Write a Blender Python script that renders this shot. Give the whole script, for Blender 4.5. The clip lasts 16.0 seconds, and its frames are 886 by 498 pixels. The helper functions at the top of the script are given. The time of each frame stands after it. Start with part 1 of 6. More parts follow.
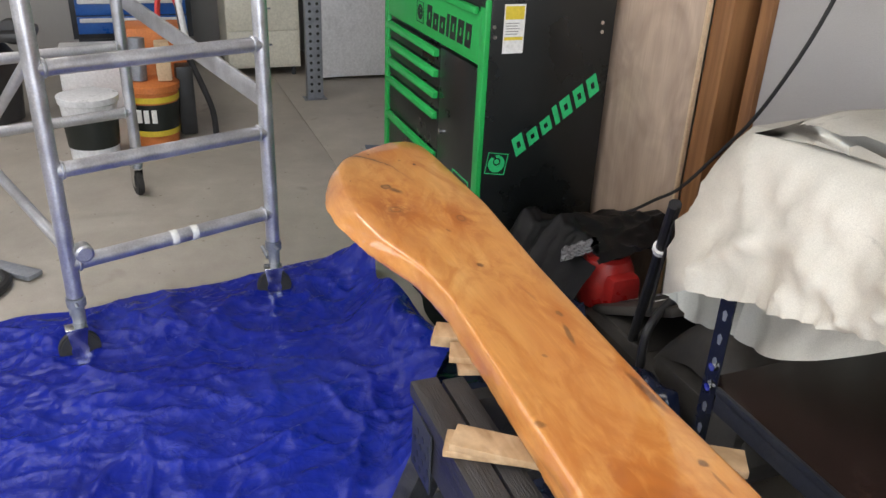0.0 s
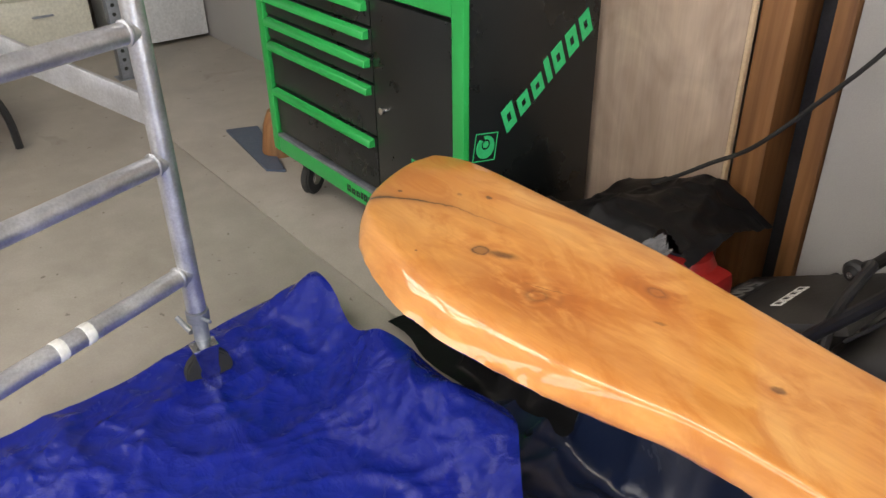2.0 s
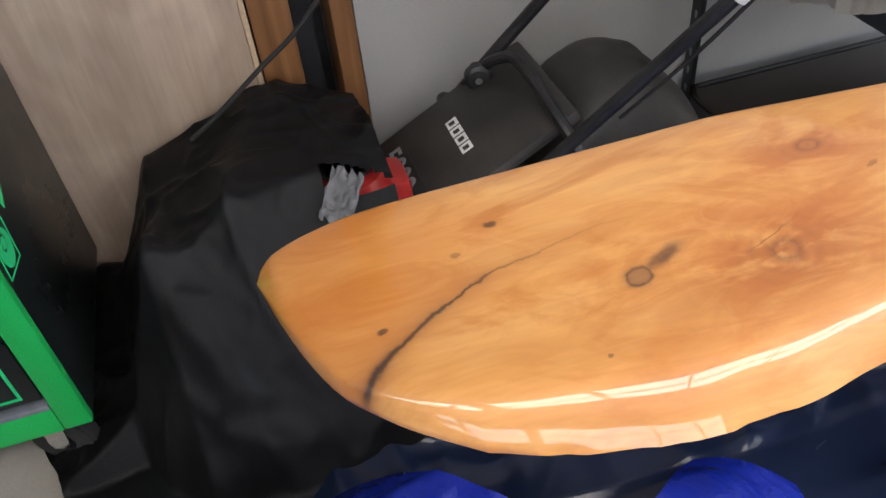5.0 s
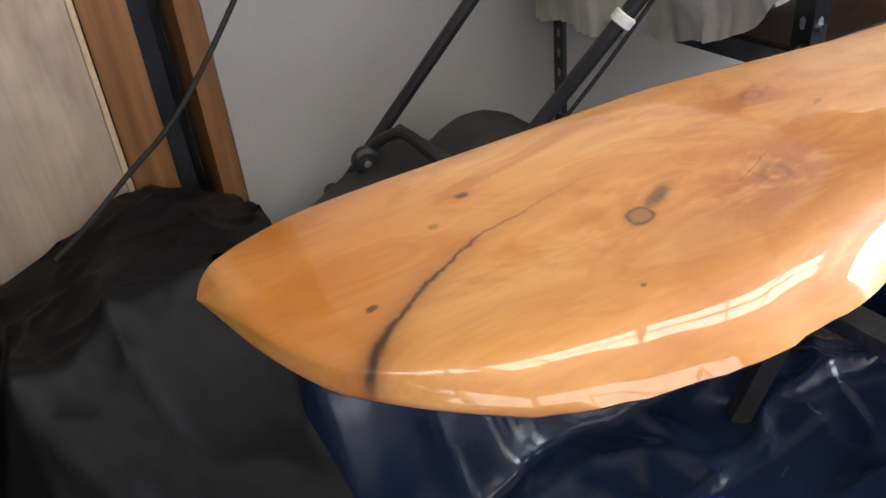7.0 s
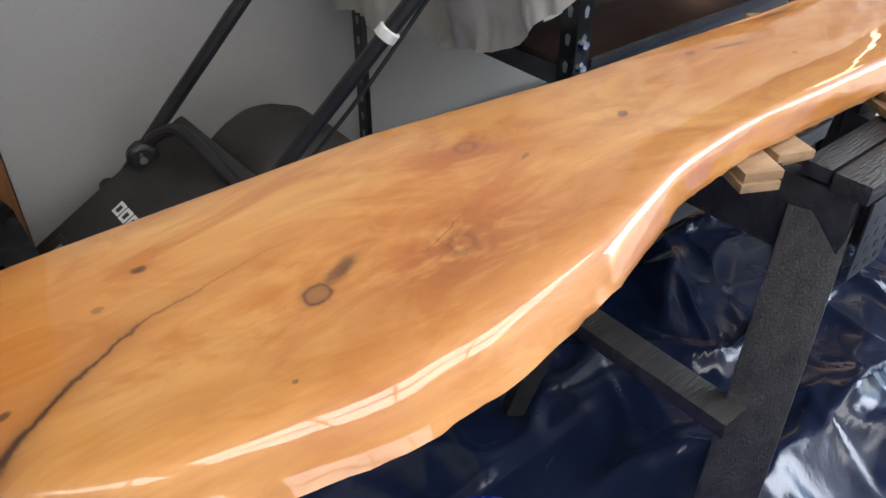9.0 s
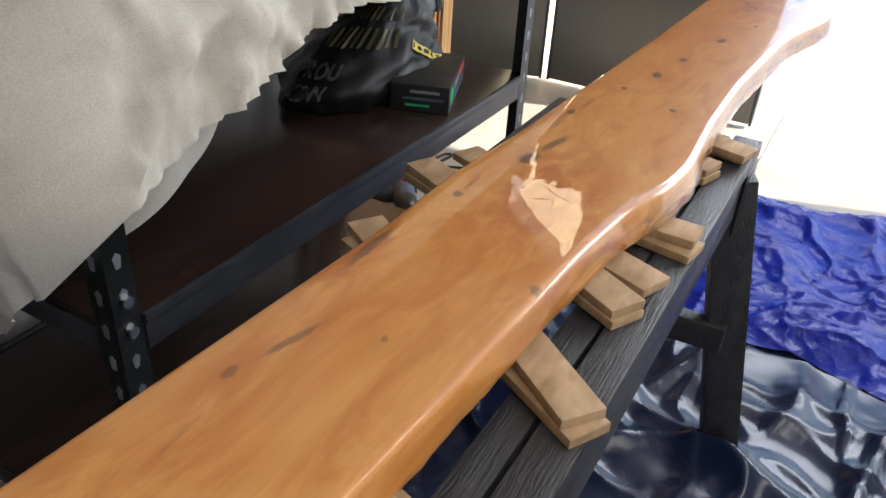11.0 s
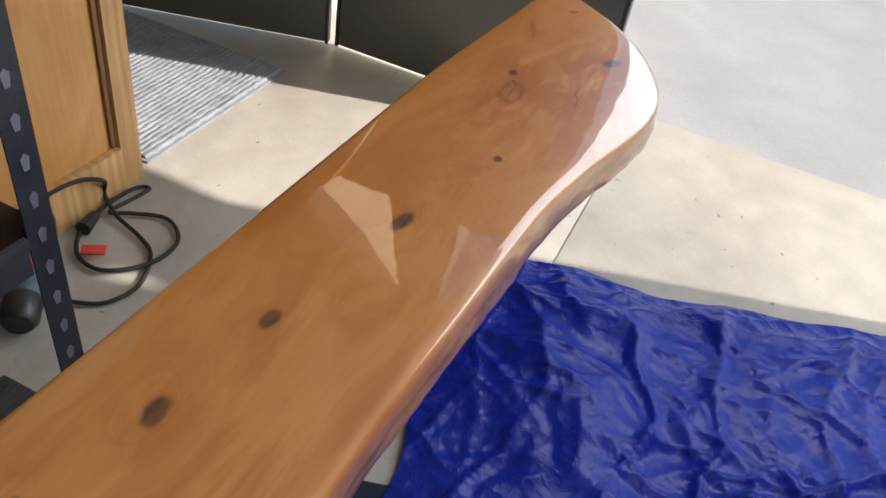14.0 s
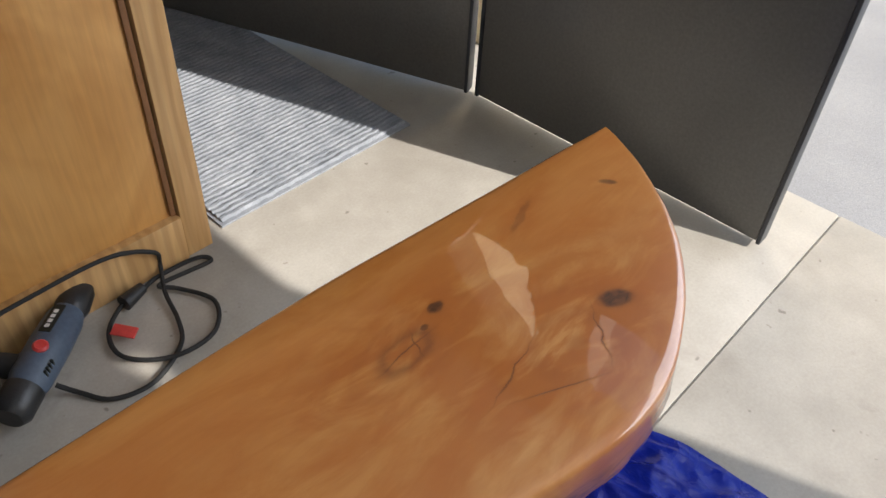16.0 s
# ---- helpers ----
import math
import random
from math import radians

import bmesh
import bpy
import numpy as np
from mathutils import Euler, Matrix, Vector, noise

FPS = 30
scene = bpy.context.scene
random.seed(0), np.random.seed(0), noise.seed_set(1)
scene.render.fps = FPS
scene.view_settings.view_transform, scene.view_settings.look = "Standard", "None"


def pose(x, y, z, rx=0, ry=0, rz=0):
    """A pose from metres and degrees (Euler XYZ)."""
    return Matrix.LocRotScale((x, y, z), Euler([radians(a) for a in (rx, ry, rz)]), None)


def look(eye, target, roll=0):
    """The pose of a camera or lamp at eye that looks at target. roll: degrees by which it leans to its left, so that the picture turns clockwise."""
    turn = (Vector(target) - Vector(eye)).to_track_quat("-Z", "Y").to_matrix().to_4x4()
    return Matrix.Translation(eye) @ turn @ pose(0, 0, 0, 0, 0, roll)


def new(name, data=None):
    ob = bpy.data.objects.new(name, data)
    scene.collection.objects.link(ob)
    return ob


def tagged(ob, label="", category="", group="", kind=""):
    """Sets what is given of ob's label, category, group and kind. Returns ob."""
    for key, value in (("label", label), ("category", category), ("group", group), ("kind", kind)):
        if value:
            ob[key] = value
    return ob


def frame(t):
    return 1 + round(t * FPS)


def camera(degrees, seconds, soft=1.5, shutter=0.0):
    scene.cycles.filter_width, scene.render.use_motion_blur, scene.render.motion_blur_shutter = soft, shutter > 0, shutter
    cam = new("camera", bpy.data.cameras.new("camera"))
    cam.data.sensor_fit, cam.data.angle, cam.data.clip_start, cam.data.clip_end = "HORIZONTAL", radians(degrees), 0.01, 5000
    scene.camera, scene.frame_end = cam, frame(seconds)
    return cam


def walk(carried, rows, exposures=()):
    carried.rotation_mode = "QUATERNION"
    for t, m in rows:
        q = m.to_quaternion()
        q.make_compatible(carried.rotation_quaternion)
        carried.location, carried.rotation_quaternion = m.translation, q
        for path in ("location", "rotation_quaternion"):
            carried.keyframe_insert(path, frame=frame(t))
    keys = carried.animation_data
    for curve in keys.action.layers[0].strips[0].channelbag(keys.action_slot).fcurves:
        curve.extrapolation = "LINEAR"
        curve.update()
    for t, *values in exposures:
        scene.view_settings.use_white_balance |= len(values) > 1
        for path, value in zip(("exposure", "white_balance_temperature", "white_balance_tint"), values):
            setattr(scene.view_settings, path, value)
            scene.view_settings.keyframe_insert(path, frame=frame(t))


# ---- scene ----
cam = camera(58.9, 16.0)

PATH = [
    (0, (2.036, -0.528, 1.511), (0.36, 0.132, 0.642), 2.5),
    (0.5, (1.853, -0.628, 1.48), (0.2, 0.089, 0.61), 3.2),
    (1, (1.645, -0.654, 1.441), (0.05, 0.119, 0.515), 0.2),
    (1.5, (1.33, -0.612, 1.433), (-0.223, 0.229, 0.495), -2.1),
    (2, (1.069, -0.667, 1.407), (-0.295, 0.382, 0.388), -1.0),
    (2.5, (0.872, -0.675, 1.398), (-0.234, 0.579, 0.3), -1.5),
    (3, (0.622, -0.542, 1.377), (-0.317, 0.771, 0.196), -3.8),
    (3.5, (0.408, -0.535, 1.357), (-0.258, 0.879, 0.109), -3.9),
    (4, (0.27, -0.544, 1.358), (-0.074, 0.96, 0.085), -4.8),
    (4.5, (0.14, -0.41, 1.312), (0.039, 1.098, 0.001), -5.8),
    (5, (0.01, -0.449, 1.321), (0.35, 0.987, -0.03), -6.4),
    (5.2, (-0.049, -0.473, 1.338), (0.436, 0.915, -0.019), -7.2),
    (7.3, (-0.112, -0.41, 1.08), (0.704, 1.118, 0.081), -6.3),
    (7.5, (-0.113, -0.407, 1.049), (0.719, 1.127, 0.072), -6.2),
    (8, (-0.083, -0.413, 1.03), (0.803, 1.102, 0.071), -5.6),
    (8.5, (-0.063, -0.44, 1.139), (0.874, 0.881, -0.035), -1.7),
    (9, (0.056, -0.456, 1.215), (1.087, 0.789, 0.038), 0.3),
    (9.5, (0.202, -0.459, 1.252), (1.358, 0.722, 0.125), 1.3),
    (9.7, (0.257, -0.449, 1.268), (1.449, 0.707, 0.153), 1.5),
    (11.8, (0.922, -0.239, 1.275), (2.494, 0.397, 0.215), 4.1),
    (12, (1.029, -0.244, 1.281), (2.599, 0.384, 0.214), 4.2),
    (12.5, (1.217, -0.25, 1.302), (2.78, 0.38, 0.226), 5.1),
    (13, (1.391, -0.222, 1.291), (2.944, 0.398, 0.195), 4.4),
    (13.5, (1.568, -0.19, 1.271), (3.044, 0.274, 0.003), 5.5),
    (14, (1.746, -0.236, 1.288), (3.207, 0.244, 0.01), 10.7),
    (14.5, (1.9, -0.286, 1.306), (3.286, 0.326, 0.001), 11.0),
    (15, (2.072, -0.24, 1.291), (3.366, 0.511, -0.035), 7.1),
    (15.5, (2.205, -0.234, 1.298), (3.41, 0.618, -0.052), 2.7),
    (16, (2.341, -0.285, 1.306), (3.456, 0.67, -0.052), 3.6),
]
walk(cam, [(t, look(eye, target, roll)) for t, eye, target, roll in PATH],
     exposures=[(0.0, 1.9, 6650, 12), (1.0, 2.0, 6850, 12), (2.5, 2.2, 7150, 12), (5.0, 2.25, 6350, 12), (7.5, 2.05, 6650, 12), (9.7, 1.9, 6150, 10), (11.8, 1.08, 6700, 11), (14.0, 0.66, 6550, 10), (16.0, 0.5, 6350, 10)])

# ---------------------------------------------------------------- world, sun, window light
world = bpy.data.worlds.new("sky")
scene.world = world
world.use_nodes = True
wn, wl = world.node_tree.nodes, world.node_tree.links
sky = wn.new("ShaderNodeTexSky")
sky.sky_type = 'NISHITA'
sky.sun_disc = False
SUN_DIR = Vector((0.267, -0.794, 0.545)).normalized()
sky.sun_elevation = math.asin(SUN_DIR.z)
sky.sun_rotation = math.atan2(SUN_DIR.x, SUN_DIR.y)
wl.new(sky.outputs[0], wn["Background"].inputs[0])
wn["Background"].inputs[1].default_value = 0.15

sun = new("sun", bpy.data.lights.new("sun", 'SUN'))
sun.data.energy, sun.data.angle, sun.data.color = 5.0, radians(0.5), (1.0, 0.94, 0.86)
sun.matrix_world = look(SUN_DIR * 10, (0, 0, 0))


def opening_light(name, eye, target, sx, sy, watts, color):
    lamp = new(name, bpy.data.lights.new(name, 'AREA'))
    lamp.data.shape, lamp.data.size, lamp.data.size_y = 'RECTANGLE', sx, sy
    lamp.data.energy, lamp.data.color = watts, color
    lamp.matrix_world = look(eye, target)
    return lamp


# sky light entering by the open doorway (upper part); fill lamps in the added side windows
opening_light("doorway_daylight", (4.16, -1.22, 1.75), (2.0, -1.22, 1.3), 2.55, 1.1, 27, (0.93, 0.96, 1.0))
for wx in (-1.56, 0.68):
    opening_light("window_daylight", (wx, -3.31, 1.575), (wx, 0, 1.575), 2.04, 1.0, 6.0, (0.97, 0.98, 1.0))

# the two long light panels on the ceiling
PANELS = ((-2.95, -0.40), (-0.20, 2.90))
for p0, p1 in PANELS:
    opening_light("panel_light", ((p0 + p1) / 2, -1.40, 2.684), ((p0 + p1) / 2, -1.401, 0), p1 - p0 - 0.1, 0.72, 4.2 * (p1 - p0), (1.0, 0.96, 0.90))

# ---------------------------------------------------------------- node helpers


def nodes_of(name):
    m = bpy.data.materials.new(name)
    m.use_nodes = True
    nt = m.node_tree
    return m, nt, nt.nodes["Principled BSDF"]


def coords(nt, scale=(1, 1, 1)):
    c = nt.nodes.new("ShaderNodeTexCoord")
    m = nt.nodes.new("ShaderNodeMapping")
    m.inputs["Scale"].default_value = scale
    nt.links.new(c.outputs["Object"], m.inputs["Vector"])
    return m.outputs["Vector"]


def noise_tex(nt, vec, scale, detail=4, rough=0.55, distort=0.0):
    n = nt.nodes.new("ShaderNodeTexNoise")
    n.inputs["Scale"].default_value = scale
    n.inputs["Detail"].default_value = detail
    n.inputs["Roughness"].default_value = rough
    n.inputs["Distortion"].default_value = distort
    nt.links.new(vec, n.inputs["Vector"])
    return n.outputs["Fac"]


def ramp(nt, fac, stops):
    r = nt.nodes.new("ShaderNodeValToRGB")
    el = r.color_ramp.elements
    while len(el) < len(stops):
        el.new(0.5)
    for e, (p, c) in zip(el, stops):
        e.position = p
        e.color = (*c, 1) if len(c) == 3 else c
    nt.links.new(fac, r.inputs[0])
    return r.outputs[0]


def mix(nt, a, b, fac, blend='MIX'):
    m = nt.nodes.new("ShaderNodeMix")
    m.data_type, m.blend_type = 'RGBA', blend
    for sock, v in ((m.inputs[6], a), (m.inputs[7], b), (m.inputs[0], fac)):
        if isinstance(v, (int, float)):
            sock.default_value = v
        elif isinstance(v, tuple):
            sock.default_value = (*v, 1)
        else:
            nt.links.new(v, sock)
    return m.outputs[2]


def calc(nt, op, a, b=None, c=None):
    m = nt.nodes.new("ShaderNodeMath")
    m.operation = op
    for i, v in enumerate((a, b, c)):
        if v is None:
            continue
        if isinstance(v, (int, float)):
            m.inputs[i].default_value = v
        else:
            nt.links.new(v, m.inputs[i])
    return m.outputs[0]


def bump(nt, bsdf, height, strength=0.3, dist=0.01, coat=False):
    b = nt.nodes.new("ShaderNodeBump")
    b.inputs["Strength"].default_value = strength
    b.inputs["Distance"].default_value = dist
    nt.links.new(height, b.inputs["Height"])
    nt.links.new(b.outputs[0], bsdf.inputs["Normal"])


def surface(name, dark, light, rough=0.6, metal=0.0, scale=6.0, grain=60.0, stretch=(1, 1, 1), relief=0.15, spots=0.0, spot_color=(0.02, 0.02, 0.02), spec=0.5, rough_var=0.12, vary=0.0):
    """A two-scale surface: broad tone changes, fine grain, stains, bump and uneven gloss."""
    m, nt, b = nodes_of(name)
    v = coords(nt, stretch)
    broad = noise_tex(nt, v, scale, 5, 0.6)
    fine = noise_tex(nt, v, grain, 3, 0.6)
    col = ramp(nt, broad, [(0.3, dark), (0.7, light)])
    shade = ramp(nt, fine, [(0.25, (0.82,) * 3), (0.75, (1.1,) * 3)])
    col = mix(nt, col, shade, 1.0, 'MULTIPLY')
    if spots > 0:
        sp = ramp(nt, noise_tex(nt, v, scale * 2.3, 6, 0.7, 0.4), [(0.62, (0, 0, 0)), (0.75, (spots,) * 3)])
        col = mix(nt, col, spot_color, sp)
    if vary > 0:
        info = nt.nodes.new("ShaderNodeObjectInfo")
        lev = ramp(nt, info.outputs["Random"], [(0.0, (1 - vary,) * 3), (1.0, (1 + vary,) * 3)])
        col = mix(nt, col, lev, 1.0, 'MULTIPLY')
    nt.links.new(col, b.inputs["Base Color"])
    rr = ramp(nt, broad, [(0.3, (max(rough - rough_var, 0.02),) * 3), (0.7, (min(rough + rough_var, 1),) * 3)])
    nt.links.new(rr, b.inputs["Roughness"])
    b.inputs["Metallic"].default_value = metal
    b.inputs["Specular IOR Level"].default_value = spec
    if relief > 0:
        bump(nt, b, fine, relief, 0.004)
    return m


# ---------------------------------------------------------------- materials
def concrete_material(name, dark, light):
    m, nt, b = nodes_of(name)
    v = coords(nt)
    broad = noise_tex(nt, v, 1.3, 6, 0.65, 0.3)
    mid = noise_tex(nt, v, 7.0, 5, 0.6, 0.2)
    fine = noise_tex(nt, v, 140, 3, 0.6)
    col = ramp(nt, broad, [(0.3, dark), (0.7, light)])
    col = mix(nt, col, ramp(nt, mid, [(0.3, (0.86, 0.85, 0.83)), (0.7, (1.06, 1.06, 1.06))]), 1.0, 'MULTIPLY')
    col = mix(nt, col, ramp(nt, fine, [(0.3, (0.93,) * 3), (0.7, (1.04,) * 3)]), 1.0, 'MULTIPLY')
    stain = ramp(nt, noise_tex(nt, v, 3.4, 4, 0.55, 0.6), [(0.66, (0, 0, 0)), (0.76, (0.5,) * 3)])
    col = mix(nt, col, (0.13, 0.10, 0.075), stain)
    speck = ramp(nt, noise_tex(nt, v, 26, 2, 0.5), [(0.70, (0, 0, 0)), (0.75, (0.6,) * 3)])
    col = mix(nt, col, (0.10, 0.08, 0.06), speck)
    nt.links.new(col, b.inputs["Base Color"])
    nt.links.new(ramp(nt, mid, [(0.3, (0.45,) * 3), (0.7, (0.7,) * 3)]), b.inputs["Roughness"])
    bump(nt, b, fine, 0.12, 0.003)
    return m


KNOTS = [  # x, y, half length, half width, turn, darkness, amber round it: solid dark knots and flecks
    (0.191, 0.107, 0.0065, 0.0042, 10, 0.9, 0.3), (0.146, 0.080, 0.0055, 0.0035, 0, 0.6, 0.3), (0.058, 0.019, 0.005, 0.003, 20, 0.9, 0.3),
    (0.755, 0.058, 0.009, 0.0065, 20, 0.85, 0.6), (0.590, 0.052, 0.009, 0.003, 25, 0.6, 0.2), (0.232, -0.075, 0.003, 0.002, 0, 0.8, 0.0),
    (0.973, 0.121, 0.011, 0.006, 0, 0.7, 0.6), (1.040, 0.104, 0.034, 0.0050, -12, 0.75, 0.7), (0.895, 0.101, 0.030, 0.0028, 4, 0.35, 0.6),
    (1.220, 0.139, 0.052, 0.0065, 2, 0.8, 0.9), (1.245, -0.055, 0.010, 0.006, 30, 0.7, 0.5), (1.088, 0.033, 0.006, 0.0035, 20, 0.6, 0.2),
    (1.389, 0.120, 0.009, 0.006, 10, 0.85, 0.5), (1.428, 0.120, 0.022, 0.0028, 0, 0.6, 0.2), (1.454, 0.059, 0.0045, 0.003, 0, 0.8, 0.0),
    (1.543, 0.090, 0.023, 0.0135, -8, 0.93, 0.7), (1.588, 0.148, 0.011, 0.006, 0, 0.85, 0.3), (1.745, 0.108, 0.014, 0.007, 0, 0.9, 0.8),
    (1.700, 0.109, 0.050, 0.0060, 2, 0.45, 0.7), (1.850, 0.092, 0.060, 0.0030, -8, 0.35, 0.7), (1.795, 0.098, 0.030, 0.0035, -8, 0.55, 0.4),
    (1.908, 0.074, 0.008, 0.0055, 10, 0.85, 0.5), (1.855, -0.028, 0.009, 0.0062, 15, 0.85, 0.5), (2.013, 0.047, 0.0165, 0.0095, 8, 0.93, 0.8),
    (2.136, 0.032, 0.0125, 0.0078, 0, 0.93, 0.7), (2.319, 0.000, 0.0190, 0.0088, -10, 0.95, 0.8), (2.485, -0.038, 0.0075, 0.0058, 0, 0.95, 0.5),
    (2.697, 0.024, 0.0085, 0.0055, 10, 0.9, 0.6), (2.672, 0.015, 0.005, 0.003, 0, 0.8, 0.3), (2.821, -0.082, 0.0180, 0.0105, -25, 0.97, 0.6),
    (2.848, 0.050, 0.028, 0.0045, 20, 0.5, 0.8), (2.960, 0.020, 0.010, 0.004, -50, 0.8, 0.4),
]
RINGED = [  # x, y, half length, half width, turn, strength: pale grown-in knots inside rings
    (0.439, -0.020, 0.0170, 0.0135, 15, 1.0), (0.546, 0.099, 0.0150, 0.0090, 5, 0.8), (1.450, 0.020, 0.0420, 0.0270, 12, 0.8),
    (2.642, 0.006, 0.0280, 0.0140, 5, 1.0), (2.752, -0.090, 0.0420, 0.0300, -10, 0.9),
]
CHECKS = [  # x, y, half length, turn: fine drying cracks
    (0.436, 0.000, 0.026, 22), (1.436, 0.008, 0.016, 20), (1.462, 0.012, 0.022, 62), (1.440, 0.024, 0.010, 120),
    (2.642, 0.006, 0.024, 4), (2.655, 0.006, 0.010, 70), (2.706, -0.108, 0.030, -25), (2.776, -0.098, 0.024, 50), (2.690, -0.070, 0.030, 15),
]


def slab_material():
    """Varnished softwood: honey-coloured, cloudy grain along x bending round knots, under a thick glossy coat."""
    m, nt, b = nodes_of("varnished_slab")
    c = nt.nodes.new("ShaderNodeTexCoord")
    sep = nt.nodes.new("ShaderNodeSeparateXYZ")
    nt.links.new(c.outputs["Object"], sep.inputs[0])
    X, Y, Z = sep.outputs
    def sub(p, q):
        return calc(nt, 'SUBTRACT', p, q)
    def plus(p, q):
        return calc(nt, 'ADD', p, q)
    def times(p, q):
        return calc(nt, 'MULTIPLY', p, q)
    def most(p, q):
        return q if p is None else calc(nt, 'MAXIMUM', p, q)
    jig = times(sub(noise_tex(nt, coords(nt, (55, 55, 55)), 1.0, 3), 0.5), 0.009)
    wave = times(sub(noise_tex(nt, coords(nt, (12, 22, 12)), 1.0, 3), 0.5), 0.016)
    KX, KY = plus(X, jig), sub(Y, times(jig, 0.7))
    def turned(kx, ky, deg):
        a = radians(deg)
        dx, dy = sub(KX, kx), sub(KY, ky)
        return plus(times(dx, math.cos(a)), times(dy, math.sin(a))), sub(times(dy, math.cos(a)), times(dx, math.sin(a)))
    def square(u, v, kl, kw):
        u, v = times(u, 1 / kl), times(v, 1 / kw)
        return plus(times(u, u), times(v, v))
    def fall(d2, k, power=1.0):
        return calc(nt, 'DIVIDE', 1.0, plus(1.0, times(calc(nt, 'POWER', d2, power) if power != 1.0 else d2, k)))
    curl = noise_tex(nt, coords(nt, (9, 20, 16)), 1.0, 4, 0.52, 1.6)
    core, amber, bend, ringed, pale = None, None, None, None, None
    for kx, ky, kl, kw, deg, dark, glow in KNOTS:
        u, v = turned(kx, ky, deg)
        d2 = square(u, v, kl, kw)
        core = most(core, times(fall(d2, 1.0, 4.0), dark))
        if glow > 0.25:
            amber = most(amber, times(fall(square(u, v, 2.4 * kl + 0.012, 2.2 * kw + 0.006), 1.0), glow * 0.75))
            bend = most(bend, times(fall(d2, 0.12), min(1.0, kw / 0.012)))
    # the keyhole-shaped knot: a pale disc in a dark ring, with a dark tail running along the grain
    u, v = turned(0.297, -0.002, 24)
    disc = calc(nt, 'SQRT', square(u, v, 0.0128, 0.0098))
    ring = fall(calc(nt, 'ABSOLUTE', times(sub(disc, 1.0), 4.2)), 1.0, 2.0)
    tail = times(fall(square(sub(u, 0.034), plus(v, times(wave, 0.25)), 0.027, 0.0072), 1.0, 2.4), calc(nt, 'GREATER_THAN', disc, 1.0))
    core = most(core, times(calc(nt, 'MAXIMUM', ring, tail), 0.86))
    pale = fall(disc, 1.2, 8.0)
    amber = most(amber, times(fall(square(sub(u, 0.06), v, 0.06, 0.018), 1.0), 0.75))
    bend = most(bend, fall(square(u, v, 0.05, 0.022), 1.0))
    for kx, ky, kl, kw, deg, dark in ((0.439, -0.021, 0.0135, 0.0105, 20, 0.55), (0.546, 0.099, 0.0120, 0.0070, 5, 0.5), (2.642, 0.006, 0.026, 0.0125, 5, 0.5)):
        u, v = turned(kx, ky, deg)
        eye = calc(nt, 'SQRT', square(plus(u, times(wave, 0.35)), v, kl, kw))
        core = most(core, times(fall(calc(nt, 'ABSOLUTE', times(sub(eye, 1.0), 3.6)), 1.0, 2.0), dark))
    # blade-shaped scar that trails off the large dark knot
    u, v = turned(1.612, 0.080, -10)
    core = most(core, times(fall(square(u, v, 0.040, 0.0075), 1.0, 2.5), 0.86))
    for kx, ky, kl, kw, deg, st in RINGED:
        u, v = turned(kx, ky, deg)
        u, v = plus(u, times(wave, 0.9)), plus(v, times(wave, 0.5))
        d2 = square(u, v, kl, kw)
        r = calc(nt, 'SQRT', d2)
        rings = calc(nt, 'POWER', plus(times(calc(nt, 'SINE', plus(times(r, 6.2), times(curl, 3.0))), 0.5), 0.5), 1.6)
        ringed = most(ringed, times(times(rings, fall(d2, 0.45)), st * 0.58))
        amber = most(amber, times(fall(square(u, v, 2.2 * kl + 0.035, 2.0 * kw + 0.010), 1.0), st * 1.15))
        bend = most(bend, fall(d2, 0.10))
    warp = noise_tex(nt, coords(nt, (2.2, 7, 7)), 1.0, 3, 0.5)
    wy = plus(plus(Y, times(sub(warp, 0.5), 0.16)), times(bend, 0.11))
    grain_v = nt.nodes.new("ShaderNodeCombineXYZ")
    nt.links.new(times(X, 1.9), grain_v.inputs[0])
    nt.links.new(times(wy, 24), grain_v.inputs[1])
    nt.links.new(times(Z, 24), grain_v.inputs[2])
    grain = noise_tex(nt, grain_v.outputs[0], 1.0, 4, 0.55, 0.6)
    cloud = noise_tex(nt, coords(nt, (5, 13, 13)), 1.0, 5, 0.6, 1.8)
    fibre = noise_tex(nt, coords(nt, (8, 230, 230)), 1.0, 3, 0.6)
    broad = noise_tex(nt, coords(nt, (1.7, 5, 5)), 1.0, 4, 0.55, 0.5)
    col = ramp(nt, broad, [(0.32, (0.58, 0.215, 0.042)), (0.5, (0.70, 0.325, 0.082)), (0.70, (0.78, 0.45, 0.155))])
    col = mix(nt, col, ramp(nt, grain, [(0.28, (0.72, 0.60, 0.44)), (0.40, (0.90, 0.84, 0.75)), (0.48, (1.02, 1.02, 1.02)), (0.54, (0.93, 0.89, 0.84)), (0.64, (1.06, 1.07, 1.1))]), 0.62, 'MULTIPLY')
    col = mix(nt, col, ramp(nt, fibre, [(0.3, (0.95, 0.93, 0.91)), (0.7, (1.03, 1.03, 1.03))]), 1.0, 'MULTIPLY')
    col = mix(nt, col, (0.50, 0.165, 0.022), ramp(nt, cloud, [(0.47, (0, 0, 0)), (0.66, (0.72,) * 3)]))
    # streaky amber and brown stain that spreads from the knots along the grain
    stain = times(amber, ramp(nt, curl, [(0.36, (0.10,) * 3), (0.58, (1.0,) * 3)]))
    col = mix(nt, col, (0.47, 0.135, 0.016), calc(nt, 'MINIMUM', times(stain, 1.45), 0.9))
    col = mix(nt, col, (0.26, 0.075, 0.014), times(calc(nt, 'POWER', stain, 2.2), 0.30))
    col = mix(nt, col, (0.30, 0.085, 0.014), ringed)
